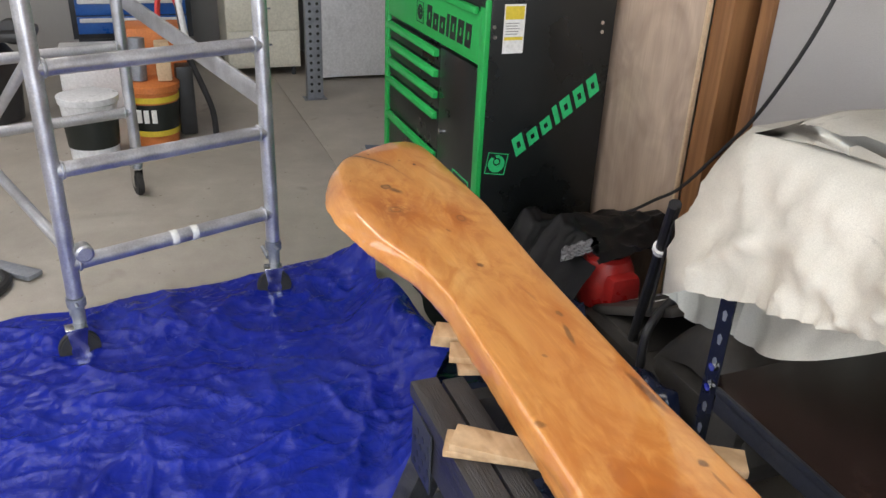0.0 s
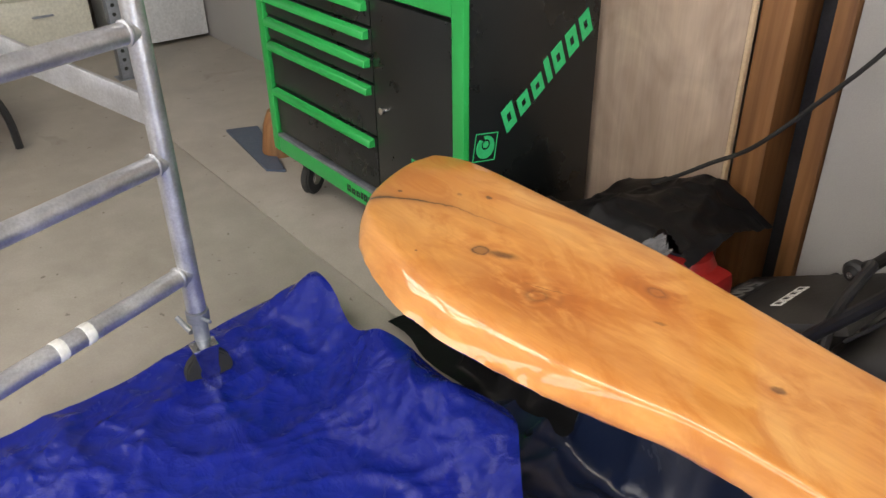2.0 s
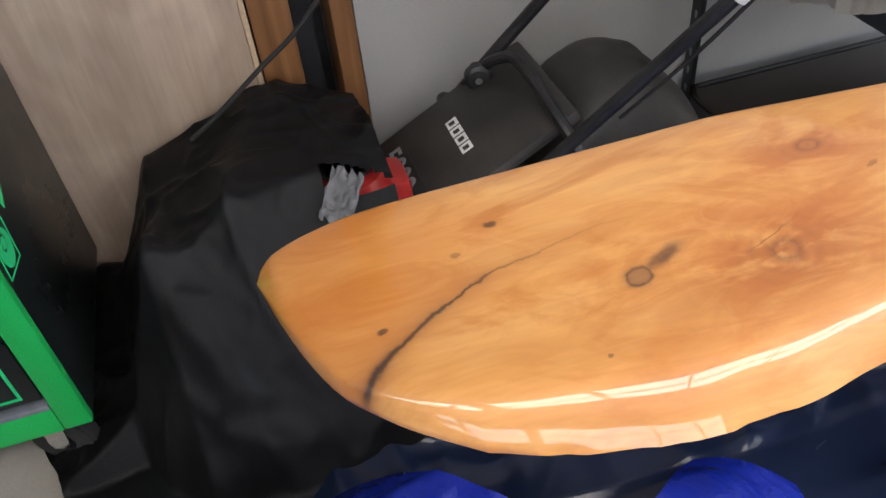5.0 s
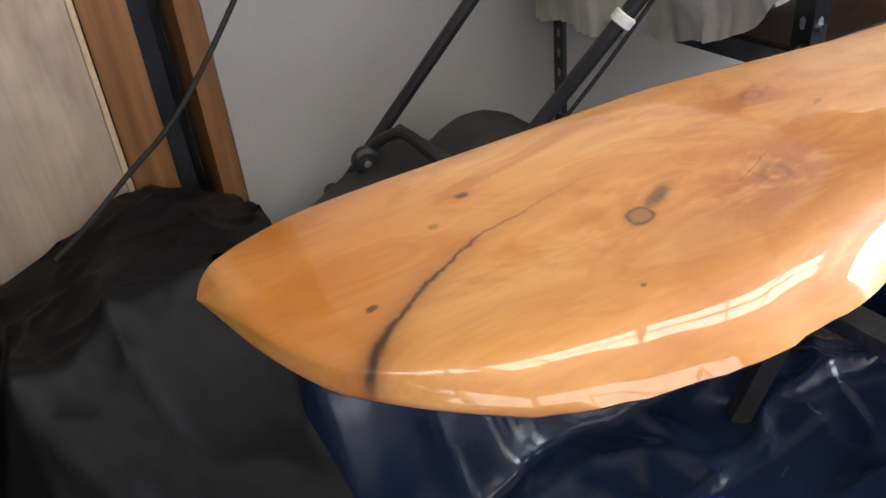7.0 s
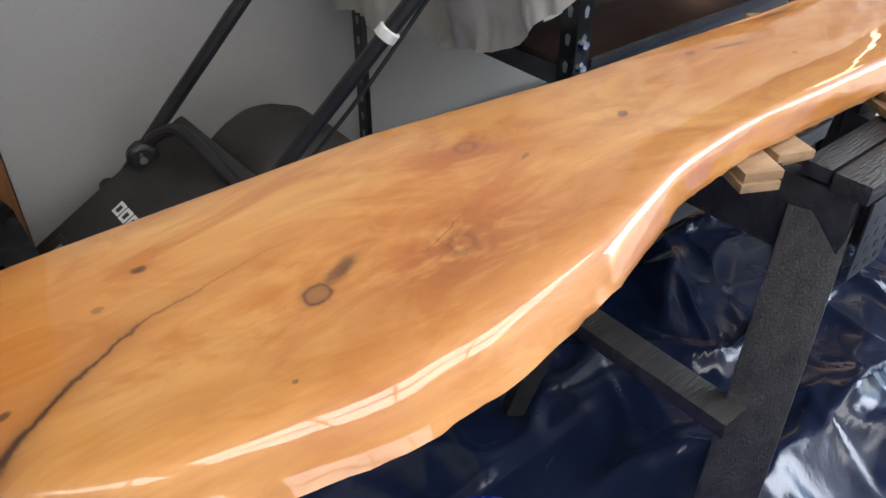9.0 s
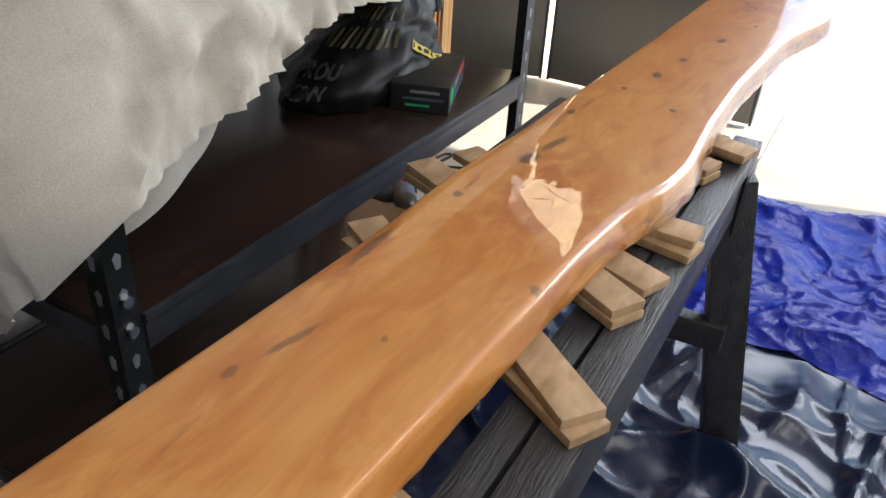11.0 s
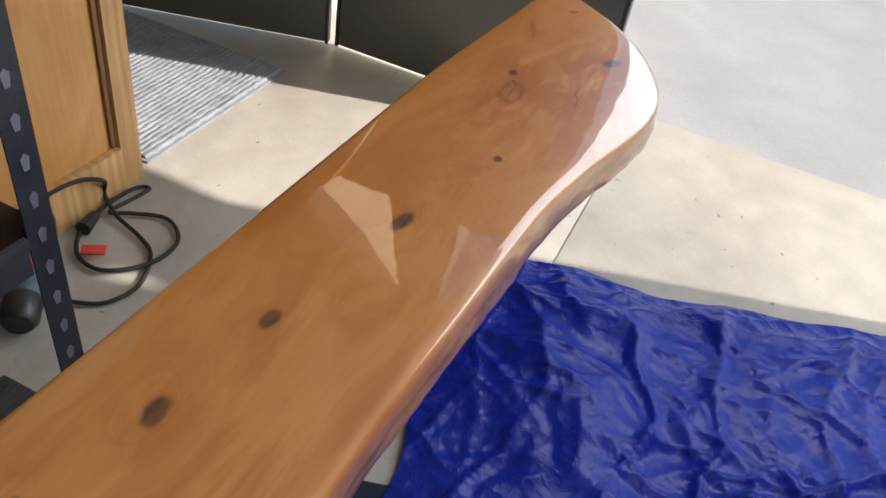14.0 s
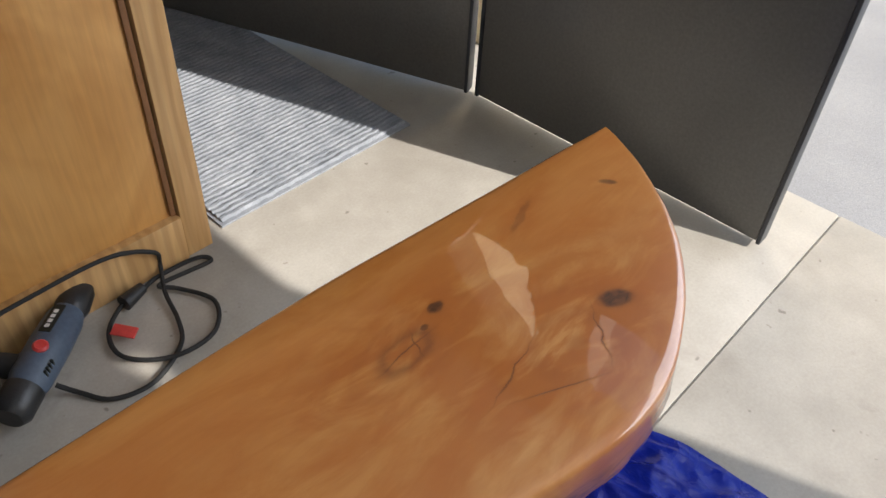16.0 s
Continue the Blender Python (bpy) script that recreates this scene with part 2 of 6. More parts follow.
    # redder and deeper towards the broad end
    col = mix(nt, col, (0.42, 0.125, 0.016), ramp(nt, plus(times(X, 0.33), times(sub(broad, 0.5), 0.5)), [(0.35, (0, 0, 0)), (0.85, (0.36,) * 3)]))
    # remnants of bark on the live edge; the colour also darkens its over-bright flank
    bark_dark = times(times(ramp(nt, Z, [(0.770, (1, 1, 1)), (0.790, (0.0,) * 3)]), ramp(nt, times(X, 0.4), [(0.40, (0.0,) * 3), (0.68, (1.0,) * 3)])), ramp(nt, noise_tex(nt, coords(nt, (9, 60, 60)), 1.0, 4, 0.6, 0.8), [(0.40, (0.15,) * 3), (0.60, (0.85,) * 3)]))
    col = mix(nt, col, (0.11, 0.050, 0.022), bark_dark)
    # dark slanting crack near the rounded end, widest at the rim, and the deeper amber beside it
    curve = plus(-0.062, times(X, plus(1.14, times(X, plus(-3.75, times(X, 4.6))))))
    off = plus(sub(Y, curve), times(sub(noise_tex(nt, coords(nt, (26, 26, 14)), 1.0, 4), 0.5), 0.020))
    t1 = calc(nt, 'ABSOLUTE', off)
    fade = ramp(nt, X, [(0.0, (1, 1, 1)), (0.14, (0.85,) * 3), (0.20, (0.45,) * 3), (0.34, (0.0,) * 3)])
    wide = ramp(nt, X, [(0.0, (0.0085,) * 3), (0.035, (0.0050,) * 3), (0.08, (0.0026,) * 3), (0.14, (0.0014,) * 3), (0.30, (0.0007,) * 3)])
    flank = ramp(nt, sub(Z, 0.0), [(0.765, (0.0,) * 3), (0.785, (1.0,) * 3)])
    crack = times(times(fall(calc(nt, 'DIVIDE', t1, wide), 1.0, 3.0), fade), flank)
    near = times(fall(times(t1, 55), 1.0, 2.0), times(fade, 0.6))
    tip = times(ramp(nt, X, [(0.03, (1, 1, 1)), (0.19, (0.0,) * 3)]), ramp(nt, times(plus(off, 0.5), 1.0), [(0.499, (0.0,) * 3), (0.506, (1.0,) * 3)]))
    col = mix(nt, col, (0.50, 0.16, 0.018), times(tip, ramp(nt, cloud, [(0.35, (0.50,) * 3), (0.65, (0.95,) * 3)])))
    col = mix(nt, col, (0.27, 0.08, 0.016), near)
    for kx, ky, kl, deg in CHECKS:
        u, v = turned(kx, ky, deg)
        crack = most(crack, times(fall(square(u, plus(v, times(wave, 0.22)), kl, 0.0007), 1.0, 2.0), 0.55))
    knot = ramp(nt, noise_tex(nt, coords(nt, (60, 130, 130)), 1.0, 4, 0.6, 0.6), [(0.35, (0.040, 0.016, 0.008)), (0.65, (0.15, 0.055, 0.018))])
    col = mix(nt, col, (0.30, 0.125, 0.036), times(pale, 0.85))
    col = mix(nt, col, knot, calc(nt, 'POWER', core, 1.5))
    col = mix(nt, col, (0.040, 0.016, 0.008), crack)
    nt.links.new(col, b.inputs["Base Color"])
    b.inputs["Roughness"].default_value = 0.42
    b.inputs["Coat Weight"].default_value = 1.0
    b.inputs["Coat Roughness"].default_value = 0.02
    b.inputs["Coat IOR"].default_value = 1.6
    cb = nt.nodes.new("ShaderNodeBump")
    cb.inputs["Strength"].default_value = 0.07
    cb.inputs["Distance"].default_value = 0.01
    nt.links.new(plus(noise_tex(nt, coords(nt, (6, 12, 12)), 1.0, 3, 0.5), times(crack, -0.25)), cb.inputs["Height"])
    nt.links.new(cb.outputs[0], b.inputs["Coat Normal"])
    bump(nt, b, sub(grain, times(core, 0.5)), 0.08, 0.004)
    return m


def plywood_material(name, dark, light, stretch=(5, 5, 0.8), rough=0.55, wave=0.8):
    m, nt, b = nodes_of(name)
    v = coords(nt, stretch)
    ring = noise_tex(nt, v, 1.6, 3, 0.5, 1.2)
    lines = nt.nodes.new("ShaderNodeTexWave")
    lines.inputs["Scale"].default_value = 1.1
    lines.inputs["Distortion"].default_value = 9.0
    lines.inputs["Detail"].default_value = 3
    nt.links.new(v, lines.inputs["Vector"])
    col = ramp(nt, ring, [(0.3, dark), (0.7, light)])
    col = mix(nt, col, ramp(nt, lines.outputs["Fac"], [(0.2, (0.84, 0.8, 0.74)), (0.6, (1.0,) * 3), (0.9, (1.06,) * 3)]), wave, 'MULTIPLY')
    fib = noise_tex(nt, coords(nt, (90, 90, 5)), 1.0, 3, 0.6)
    col = mix(nt, col, ramp(nt, fib, [(0.3, (0.9,) * 3), (0.7, (1.05,) * 3)]), 1.0, 'MULTIPLY')
    nt.links.new(col, b.inputs["Base Color"])
    b.inputs["Roughness"].default_value = rough
    bump(nt, b, fib, 0.1, 0.002)
    return m


def creased(nt, scale, warp, seed):
    """Sharp straight-ish creases between flat facets."""
    v = coords(nt)
    n = nt.nodes.new("ShaderNodeTexNoise")
    n.inputs["Scale"].default_value = scale * 0.5
    nt.links.new(v, n.inputs["Vector"])
    va = nt.nodes.new("ShaderNodeVectorMath")
    va.operation = 'MULTIPLY_ADD'
    nt.links.new(n.outputs["Color"], va.inputs[0])
    va.inputs[1].default_value = (warp, warp, 0.0)
    nt.links.new(v, va.inputs[2])
    t = nt.nodes.new("ShaderNodeTexVoronoi")
    t.feature = 'F1'
    t.inputs["Scale"].default_value = scale
    nt.links.new(va.outputs[0], t.inputs["Vector"])
    return t.outputs["Distance"]


def film_material(name, dark, light, rough, scale=9.0, relief=0.5, gloss=0.5, creases=0.0):
    """Thin plastic sheeting with creases that catch the light."""
    m, nt, b = nodes_of(name)
    v = coords(nt)
    broad = noise_tex(nt, v, 2.2, 4, 0.6)
    crease = noise_tex(nt, v, scale, 5, 0.6, 1.6)
    fine = noise_tex(nt, v, scale * 5, 4, 0.6, 0.8)
    nt.links.new(ramp(nt, broad, [(0.3, dark), (0.7, light)]), b.inputs["Base Color"])
    nt.links.new(ramp(nt, crease, [(0.3, (rough - 0.08,) * 3), (0.7, (rough + 0.1,) * 3)]), b.inputs["Roughness"])
    h = calc(nt, 'ADD', crease, calc(nt, 'MULTIPLY', fine, 0.25))
    if creases:
        h = calc(nt, 'ADD', h, calc(nt, 'MULTIPLY', creased(nt, 9.0, 0.12, 1), creases))
        h = calc(nt, 'ADD', h, calc(nt, 'MULTIPLY', creased(nt, 21.0, 0.05, 2), creases * 0.5))
    bump(nt, b, h, relief, 0.02)
    b.inputs["Specular IOR Level"].default_value = gloss
    return m


M = {}
M["slab"] = slab_material()
M["concrete"] = concrete_material("concrete_floor", (0.34, 0.31, 0.27), (0.46, 0.43, 0.38))
# very pale, to brighten the added wall mirrored in the slab
M["cream_render"] = surface("cream_render", (0.86, 0.72, 0.48), (0.90, 0.77, 0.54), 0.8, scale=2.0, grain=60, relief=0.2)
M["asphalt"] = surface("asphalt", (0.27, 0.275, 0.29), (0.34, 0.345, 0.36), 0.85, scale=2.5, grain=220, relief=0.5)
M["wallpaint"] = surface("white_wall_lining", (0.35, 0.34, 0.325), (0.41, 0.40, 0.385), 0.55, scale=1.2, grain=420, relief=0.02)
M["ceiling"] = surface("white_ceiling_paint", (0.6, 0.6, 0.58), (0.68, 0.68, 0.66), 0.7, scale=1.0, grain=60, relief=0.03)
M["green"] = surface("green_powder_coat", (0.012, 0.36, 0.075), (0.016, 0.42, 0.09), 0.33, scale=5, grain=300, relief=0.06, rough_var=0.05)
M["decal"] = surface("green_decal", (0.02, 0.52, 0.17), (0.03, 0.58, 0.2), 0.4, scale=9, grain=120, relief=0.0, rough_var=0.04)
M["black"] = surface("black_powder_coat", (0.008, 0.010, 0.010), (0.014, 0.016, 0.016), 0.30, scale=4, grain=300, relief=0.05, rough_var=0.06)
M["blackmark"] = surface("black_print", (0.008, 0.012, 0.010), (0.012, 0.016, 0.014), 0.45, scale=6, grain=80, relief=0.0)
M["rubber"] = surface("black_rubber", (0.012, 0.012, 0.012), (0.03, 0.03, 0.03), 0.75, scale=12, grain=120, relief=0.2)
M["plastic"] = surface("black_plastic", (0.012, 0.012, 0.013), (0.03, 0.03, 0.032), 0.42, scale=10, grain=150, relief=0.12)
M["dusty"] = surface("dusty_black_plastic", (0.018, 0.017, 0.016), (0.050, 0.046, 0.041), 0.6, scale=9, grain=90, relief=0.15)
M["alu"] = surface("scuffed_aluminium", (0.48, 0.49, 0.52), (0.68, 0.69, 0.72), 0.40, 0.85, scale=14, grain=160, relief=0.10, rough_var=0.12, spots=0.35, spot_color=(0.3, 0.3, 0.31))
M["chrome"] = surface("chrome", (0.7, 0.7, 0.7), (0.8, 0.8, 0.8), 0.15, 1.0, scale=10, grain=90, relief=0.02, rough_var=0.05)
M["steel_dark"] = surface("dark_grey_steel", (0.030, 0.033, 0.04), (0.06, 0.065, 0.075), 0.45, 0.3, scale=10, grain=120, relief=0.08, spots=0.3, spot_color=(0.12, 0.1, 0.08))
M["steel_grey"] = surface("galvanised_steel", (0.22, 0.24, 0.27), (0.34, 0.36, 0.4), 0.5, 0.6, scale=12, grain=80, relief=0.05)
M["ply"] = plywood_material("weathered_plywood", (0.36, 0.265, 0.20), (0.55, 0.43, 0.33), (3, 3, 2.2), wave=0.3)
M["ply_edge"] = surface("plywood_edge", (0.55, 0.40, 0.25), (0.68, 0.52, 0.34), 0.7, scale=8, grain=90, relief=0.1)
M["timber"] = plywood_material("stained_timber", (0.17, 0.075, 0.028), (0.33, 0.155, 0.06), (9, 9, 0.7))
M["cabinet_ply"] = plywood_material("varnished_plywood", (0.46, 0.21, 0.05), (0.68, 0.37, 0.12), (2.6, 2.6, 2.0), 0.35, 0.14)
M["cabinet_frame"] = plywood_material("pine_edging", (0.48, 0.27, 0.10), (0.66, 0.42, 0.19), (9, 9, 0.9), 0.45)
M["block"] = plywood_material("raw_pine_offcut", (0.36, 0.225, 0.115), (0.52, 0.36, 0.21), (3, 16, 16), 0.75)
M["old_black"] = surface("weathered_black_paint", (0.014, 0.014, 0.016), (0.050, 0.050, 0.052), 0.42, scale=10, grain=70, stretch=(0.5, 5, 3), relief=0.6, spots=0.55, spot_color=(0.26, 0.24, 0.21))
M["tarp"] = film_material("blue_tarpaulin", (0.005, 0.012, 0.205), (0.010, 0.025, 0.31), 0.24, 9, 0.30, gloss=0.22, creases=2.0)
M["film"] = film_material("black_polythene", (0.006, 0.010, 0.028), (0.012, 0.020, 0.052), 0.20, 3.5, 0.12, gloss=0.45, creases=0.12)
M["cover"] = film_material("dusty_black_cover", (0.005, 0.005, 0.0055), (0.010, 0.010, 0.011), 0.42, 4, 0.18, 0.14)
M["cloth"] = surface("off_white_drop_cloth", (0.44, 0.425, 0.375), (0.59, 0.575, 0.515), 0.9, scale=5, grain=500, relief=0.1, spots=0.45, spot_color=(0.16, 0.14, 0.12), spec=0.2)
M["white"] = surface("white_enamel", (0.68, 0.69, 0.71), (0.76, 0.77, 0.79), 0.35, scale=3, grain=60, relief=0.02)
M["cream"] = surface("cream_cabinet_paint", (0.62, 0.60, 0.50), (0.70, 0.68, 0.58), 0.45, scale=3, grain=60, relief=0.02)
M["blue"] = surface("blue_enamel", (0.012, 0.09, 0.36), (0.02, 0.12, 0.44), 0.35, scale=5, grain=90, relief=0.03)
M["red"] = surface("red_engine_paint", (0.28, 0.014, 0.013), (0.40, 0.022, 0.019), 0.35, scale=8, grain=90, relief=0.06, spots=0.3, spot_color=(0.08, 0.03, 0.02))
M["yellow"] = surface("yellow_plastic", (0.66, 0.50, 0.04), (0.76, 0.60, 0.06), 0.45, scale=6, grain=90, relief=0.04)
M["olive"] = surface("dull_olive_paint", (0.055, 0.058, 0.030), (0.085, 0.088, 0.048), 0.5, scale=9, grain=90, relief=0.1)
M["orange"] = surface("orange_plastic", (0.55, 0.16, 0.04), (0.66, 0.22, 0.06), 0.5, scale=6, grain=90, relief=0.04)
M["brown_shelf"] = surface("dark_brown_laminate", (0.020, 0.012, 0.010), (0.040, 0.024, 0.020), 0.20, scale=3, grain=300, stretch=(1, 2, 2), relief=0.0, rough_var=0.04)
M["door_grey"] = surface("dark_grey_door_skin", (0.105, 0.103, 0.095), (0.135, 0.131, 0.120), 0.33, scale=2.0, grain=120, relief=0.03, rough_var=0.06)
M["mat"] = surface("grey_ribbed_mat", (0.20, 0.215, 0.24), (0.31, 0.325, 0.35), 0.95, scale=14, grain=130, relief=0.6, spec=0.1)
M["paper"] = surface("white_label", (0.75, 0.75, 0.72), (0.82, 0.82, 0.8), 0.6, scale=8, grain=90, relief=0.0)
M["bluegrey"] = surface("blue_grey_tool_body", (0.06, 0.085, 0.13), (0.09, 0.12, 0.17), 0.45, scale=12, grain=120, relief=0.1)
M["print_grey"] = surface("grey_print", (0.22, 0.22, 0.21), (0.3, 0.3, 0.29), 0.6, scale=12, grain=90, relief=0.0)
M["print_olive"] = surface("olive_print", (0.09, 0.078, 0.028), (0.15, 0.135, 0.055), 0.6, scale=12, grain=90, relief=0.0)
M["print_bag"] = surface("faded_grey_print", (0.06, 0.06, 0.058), (0.13, 0.13, 0.125), 0.6, scale=40, grain=90, relief=0.0)
M["bag"] = surface("black_nylon_bag", (0.004, 0.004, 0.0045), (0.010, 0.010, 0.011), 0.55, scale=9, grain=260, relief=0.25)
M["redglow"] = surface("red_button", (0.6, 0.05, 0.05), (0.72, 0.08, 0.07), 0.4, scale=9, grain=60, relief=0.0)
M["glass"] = nodes_of("window_glass")[0]
gb = M["glass"].node_tree.nodes["Principled BSDF"]
gb.inputs["Transmission Weight"].default_value, gb.inputs["Roughness"].default_value, gb.inputs["IOR"].default_value = 1.0, 0.0, 1.45

# ---------------------------------------------------------------- mesh helpers


def box(bm, lo, hi, bevel=0.0, rot=None):
    lo, hi = Vector(lo), Vector(hi)
    c, s = (lo + hi) / 2, hi - lo
    r = bmesh.ops.create_cube(bm, size=1.0)
    vs = r["verts"]
    bmesh.ops.scale(bm, vec=s, verts=vs)
    if bevel > 0:
        es = list({e for v in vs for e in v.link_edges})
        out = bmesh.ops.bevel(bm, geom=vs + es, offset=bevel, segments=2, profile=0.6, affect='EDGES')
        vs = list({v for f in out["faces"] for v in f.verts} | {v for v in vs if v.is_valid})
    m = Matrix.Translation(c)
    if rot is not None:
        m = m @ rot.to_4x4()
    bmesh.ops.transform(bm, matrix=m, verts=vs)
    return vs


def rod(bm, p0, p1, r, seg=14, r2=None, caps=True):
    p0, p1 = Vector(p0), Vector(p1)
    d = p1 - p0
    out = bmesh.ops.create_cone(bm, cap_ends=caps, segments=seg, radius1=r, radius2=r if r2 is None else r2, depth=d.length)
    m = Matrix.Translation((p0 + p1) / 2) @ d.to_track_quat('Z', 'Y').to_matrix().to_4x4()
    bmesh.ops.transform(bm, matrix=m, verts=out["verts"])
    return out["verts"]


def tube(bm, pts, r, seg=8):
    """A bent round bar through points, smoothed."""
    pts = [Vector(p) for p in pts]
    fine = []
    for i in range(len(pts) - 1):
        a, b, c, d = pts[max(i - 1, 0)], pts[i], pts[i + 1], pts[min(i + 2, len(pts) - 1)]
        for k in range(6):
            t = k / 6
            fine.append(0.5 * ((2 * b) + (c - a) * t + (2 * a - 5 * b + 4 * c - d) * t * t + (3 * b - a - 3 * c + d) * t ** 3))
    fine.append(pts[-1])
    rings = []
    up = Vector((0.13, 0.21, 0.97))
    for i, p in enumerate(fine):
        d = (fine[min(i + 1, len(fine) - 1)] - fine[max(i - 1, 0)]).normalized()
        s = d.cross(up).normalized()
        u = s.cross(d).normalized()
        up = u
        rings.append([bm.verts.new(p + r * (math.cos(2 * math.pi * k / seg) * s + math.sin(2 * math.pi * k / seg) * u)) for k in range(seg)])
    for a, b in zip(rings, rings[1:]):
        for k in range(seg):
            bm.faces.new((a[k], a[(k + 1) % seg], b[(k + 1) % seg], b[k]))
    bm.faces.new(rings[0][::-1])
    bm.faces.new(rings[-1])


def lathe(bm, base, profile, seg=28, axis=None):
    """A turned body: profile rows of (radius, height) above base."""
    rot = Vector(axis).to_track_quat('Z', 'Y').to_matrix() if axis is not None else Matrix.Identity(3)
    rings = []
    for r, h in profile:
        rings.append([bm.verts.new(Vector(base) + rot @ Vector((r * math.cos(2 * math.pi * k / seg), r * math.sin(2 * math.pi * k / seg), h))) for k in range(seg)])
    for a, b in zip(rings, rings[1:]):
        for k in range(seg):
            bm.faces.new((a[k], a[(k + 1) % seg], b[(k + 1) % seg], b[k]))
    bm.faces.new(rings[0][::-1])
    bm.faces.new(rings[-1])


def prism(bm, pts, axis, lo, hi):
    """An outline in a plane, given depth along axis (0, 1 or 2); pts are the other two coordinates in order."""
    def at(p, d):
        q = list(p)
        q.insert(axis, d)
        return Vector(q)
    a = [bm.verts.new(at(p, lo)) for p in pts]
    b = [bm.verts.new(at(p, hi)) for p in pts]
    n = len(pts)
    bm.faces.new(a[::-1])
    bm.faces.new(b)
    for i in range(n):
        bm.faces.new((a[i], a[(i + 1) % n], b[(i + 1) % n], b[i]))


def sheet(bm, fn, nu, nv, thick=0.0):
    """A draped sheet: fn(u, v) gives a point for u, v in 0..1."""
    g = [[bm.verts.new(fn(i / nu, j / nv)) for j in range(nv + 1)] for i in range(nu + 1)]
    for i in range(nu):
        for j in range(nv):
            bm.faces.new((g[i][j], g[i + 1][j], g[i + 1][j + 1], g[i][j + 1]))
    return g


def thing(name, at, label, category, group="", kind=""):
    ob = new(name)
    ob.location = at
    ob.empty_display_size = 0.05
    return tagged(ob, label, category, group, kind)


def part(name, bm, material, parent=None, label="", smooth=True, shade=35):
    bmesh.ops.recalc_face_normals(bm, faces=bm.faces[:])
    me = bpy.data.meshes.new(name)
    bm.to_mesh(me)
    bm.free()
    me.materials.append(M[material])
    if smooth:
        me.shade_smooth()
        me.set_sharp_from_angle(angle=radians(shade))
    ob = new(name, me)
    if parent is not None:
        ob.parent = parent
        up, m = parent, Matrix.Identity(4)
        while up is not None:
            if up.type == 'EMPTY':
                m = Matrix.Translation(up.location)
            up = up.parent
        ob.matrix_parent_inverse = m.inverted() if parent.type == 'EMPTY' else Matrix.Identity(4)
    if label:
        ob["label"] = label
    return ob


def boxes(name, rows, material, parent=None, label="", bevel=0.003):
    bm = bmesh.new()
    for lo, hi in rows:
        box(bm, lo, hi, bevel)
    return part(name, bm, material, parent, label)


def structure(ob, label, category):
    return tagged(ob, label, category, kind="structure")


# ---------------------------------------------------------------- the garage shell
FLOOR_END = 4.27
bm = bmesh.new()
for lo, hi in (((-5.2, 0.420, -0.14), (FLOOR_END, 3.2, 0.0)), ((-5.2, -4.0, -0.14), (0.6, 0.4155, 0.0)), ((0.604, -0.013, -0.14), (FLOOR_END, 0.4155, 0.0)), ((0.604, -4.0, -0.14), (FLOOR_END, -0.0175, 0.0))):
    box(bm, lo, hi, 0.003)
structure(part("floor", bm, "concrete"), "stained pale grey concrete garage floor with sawn joints", "floor")
bm = bmesh.new()
box(bm, (-5.2, -4.0, -0.2), (FLOOR_END, 3.2, -0.005))
structure(part("subfloor", bm, "concrete"), "grey concrete below the sawn floor joints", "floor")
bm = bmesh.new()
box(bm, (-60, -80, -0.5), (90, 80, -0.205))
box(bm, (FLOOR_END + 0.004, -80, -0.25), (90, 80, -0.03))
structure(part("ground", bm, "asphalt"), "sunlit grey asphalt driveway outside the garage", "ground")

bm = bmesh.new()
box(bm, (0.25, 1.145, 0.0), (2.42, 1.26, 2.7))
structure(part("wall_side", bm, "wallpaint"), "off-white smooth lined garage side wall", "wall")
bm = bmesh.new()
box(bm, (-5.2, 1.30, 0.0), (0.246, 1.42, 2.7))
structure(part("wall_rear_side", bm, "wallpaint"), "off-white garage wall behind the tool cabinet", "wall")
bm = bmesh.new()
box(bm, (2.424, 2.9, 0.0), (4.2, 3.02, 2.7))
box(bm, (2.424, 1.62, 0.0), (2.5, 2.896, 2.7))
structure(part("wall_alcove", bm, "wallpaint"), "off-white wall beyond the doormat", "wall")
bm = bmesh.new()
box(bm, (-5.2, -3.32, 0.0), (-5.08, 1.296, 2.7))
structure(part("wall_back", bm, "wallpaint"), "off-white back wall of the garage", "wall")
bm = bmesh.new()
WZ0, WZ1 = 1.05, 2.10
WINDOWS = ((-2.60, -0.52), (-0.36, 1.72))
box(bm, (3.924, -3.32, 2.7045), (4.045, -3.2, 2.86))
for lo, hi in ((-5.076, -2.604), (-0.516, -0.364), (1.724, 4.045)):
    box(bm, (lo, -3.32, 0.0), (hi, -3.2, 2.7))
for lo, hi in WINDOWS:
    box(bm, (lo, -3.32, 0.0), (hi, -3.2, WZ0))
    box(bm, (lo, -3.32, WZ1), (hi, -3.2, 2.7))
structure(part("wall_window", bm, "wallpaint"), "unseen off-white wall holding the two added windows", "wall")
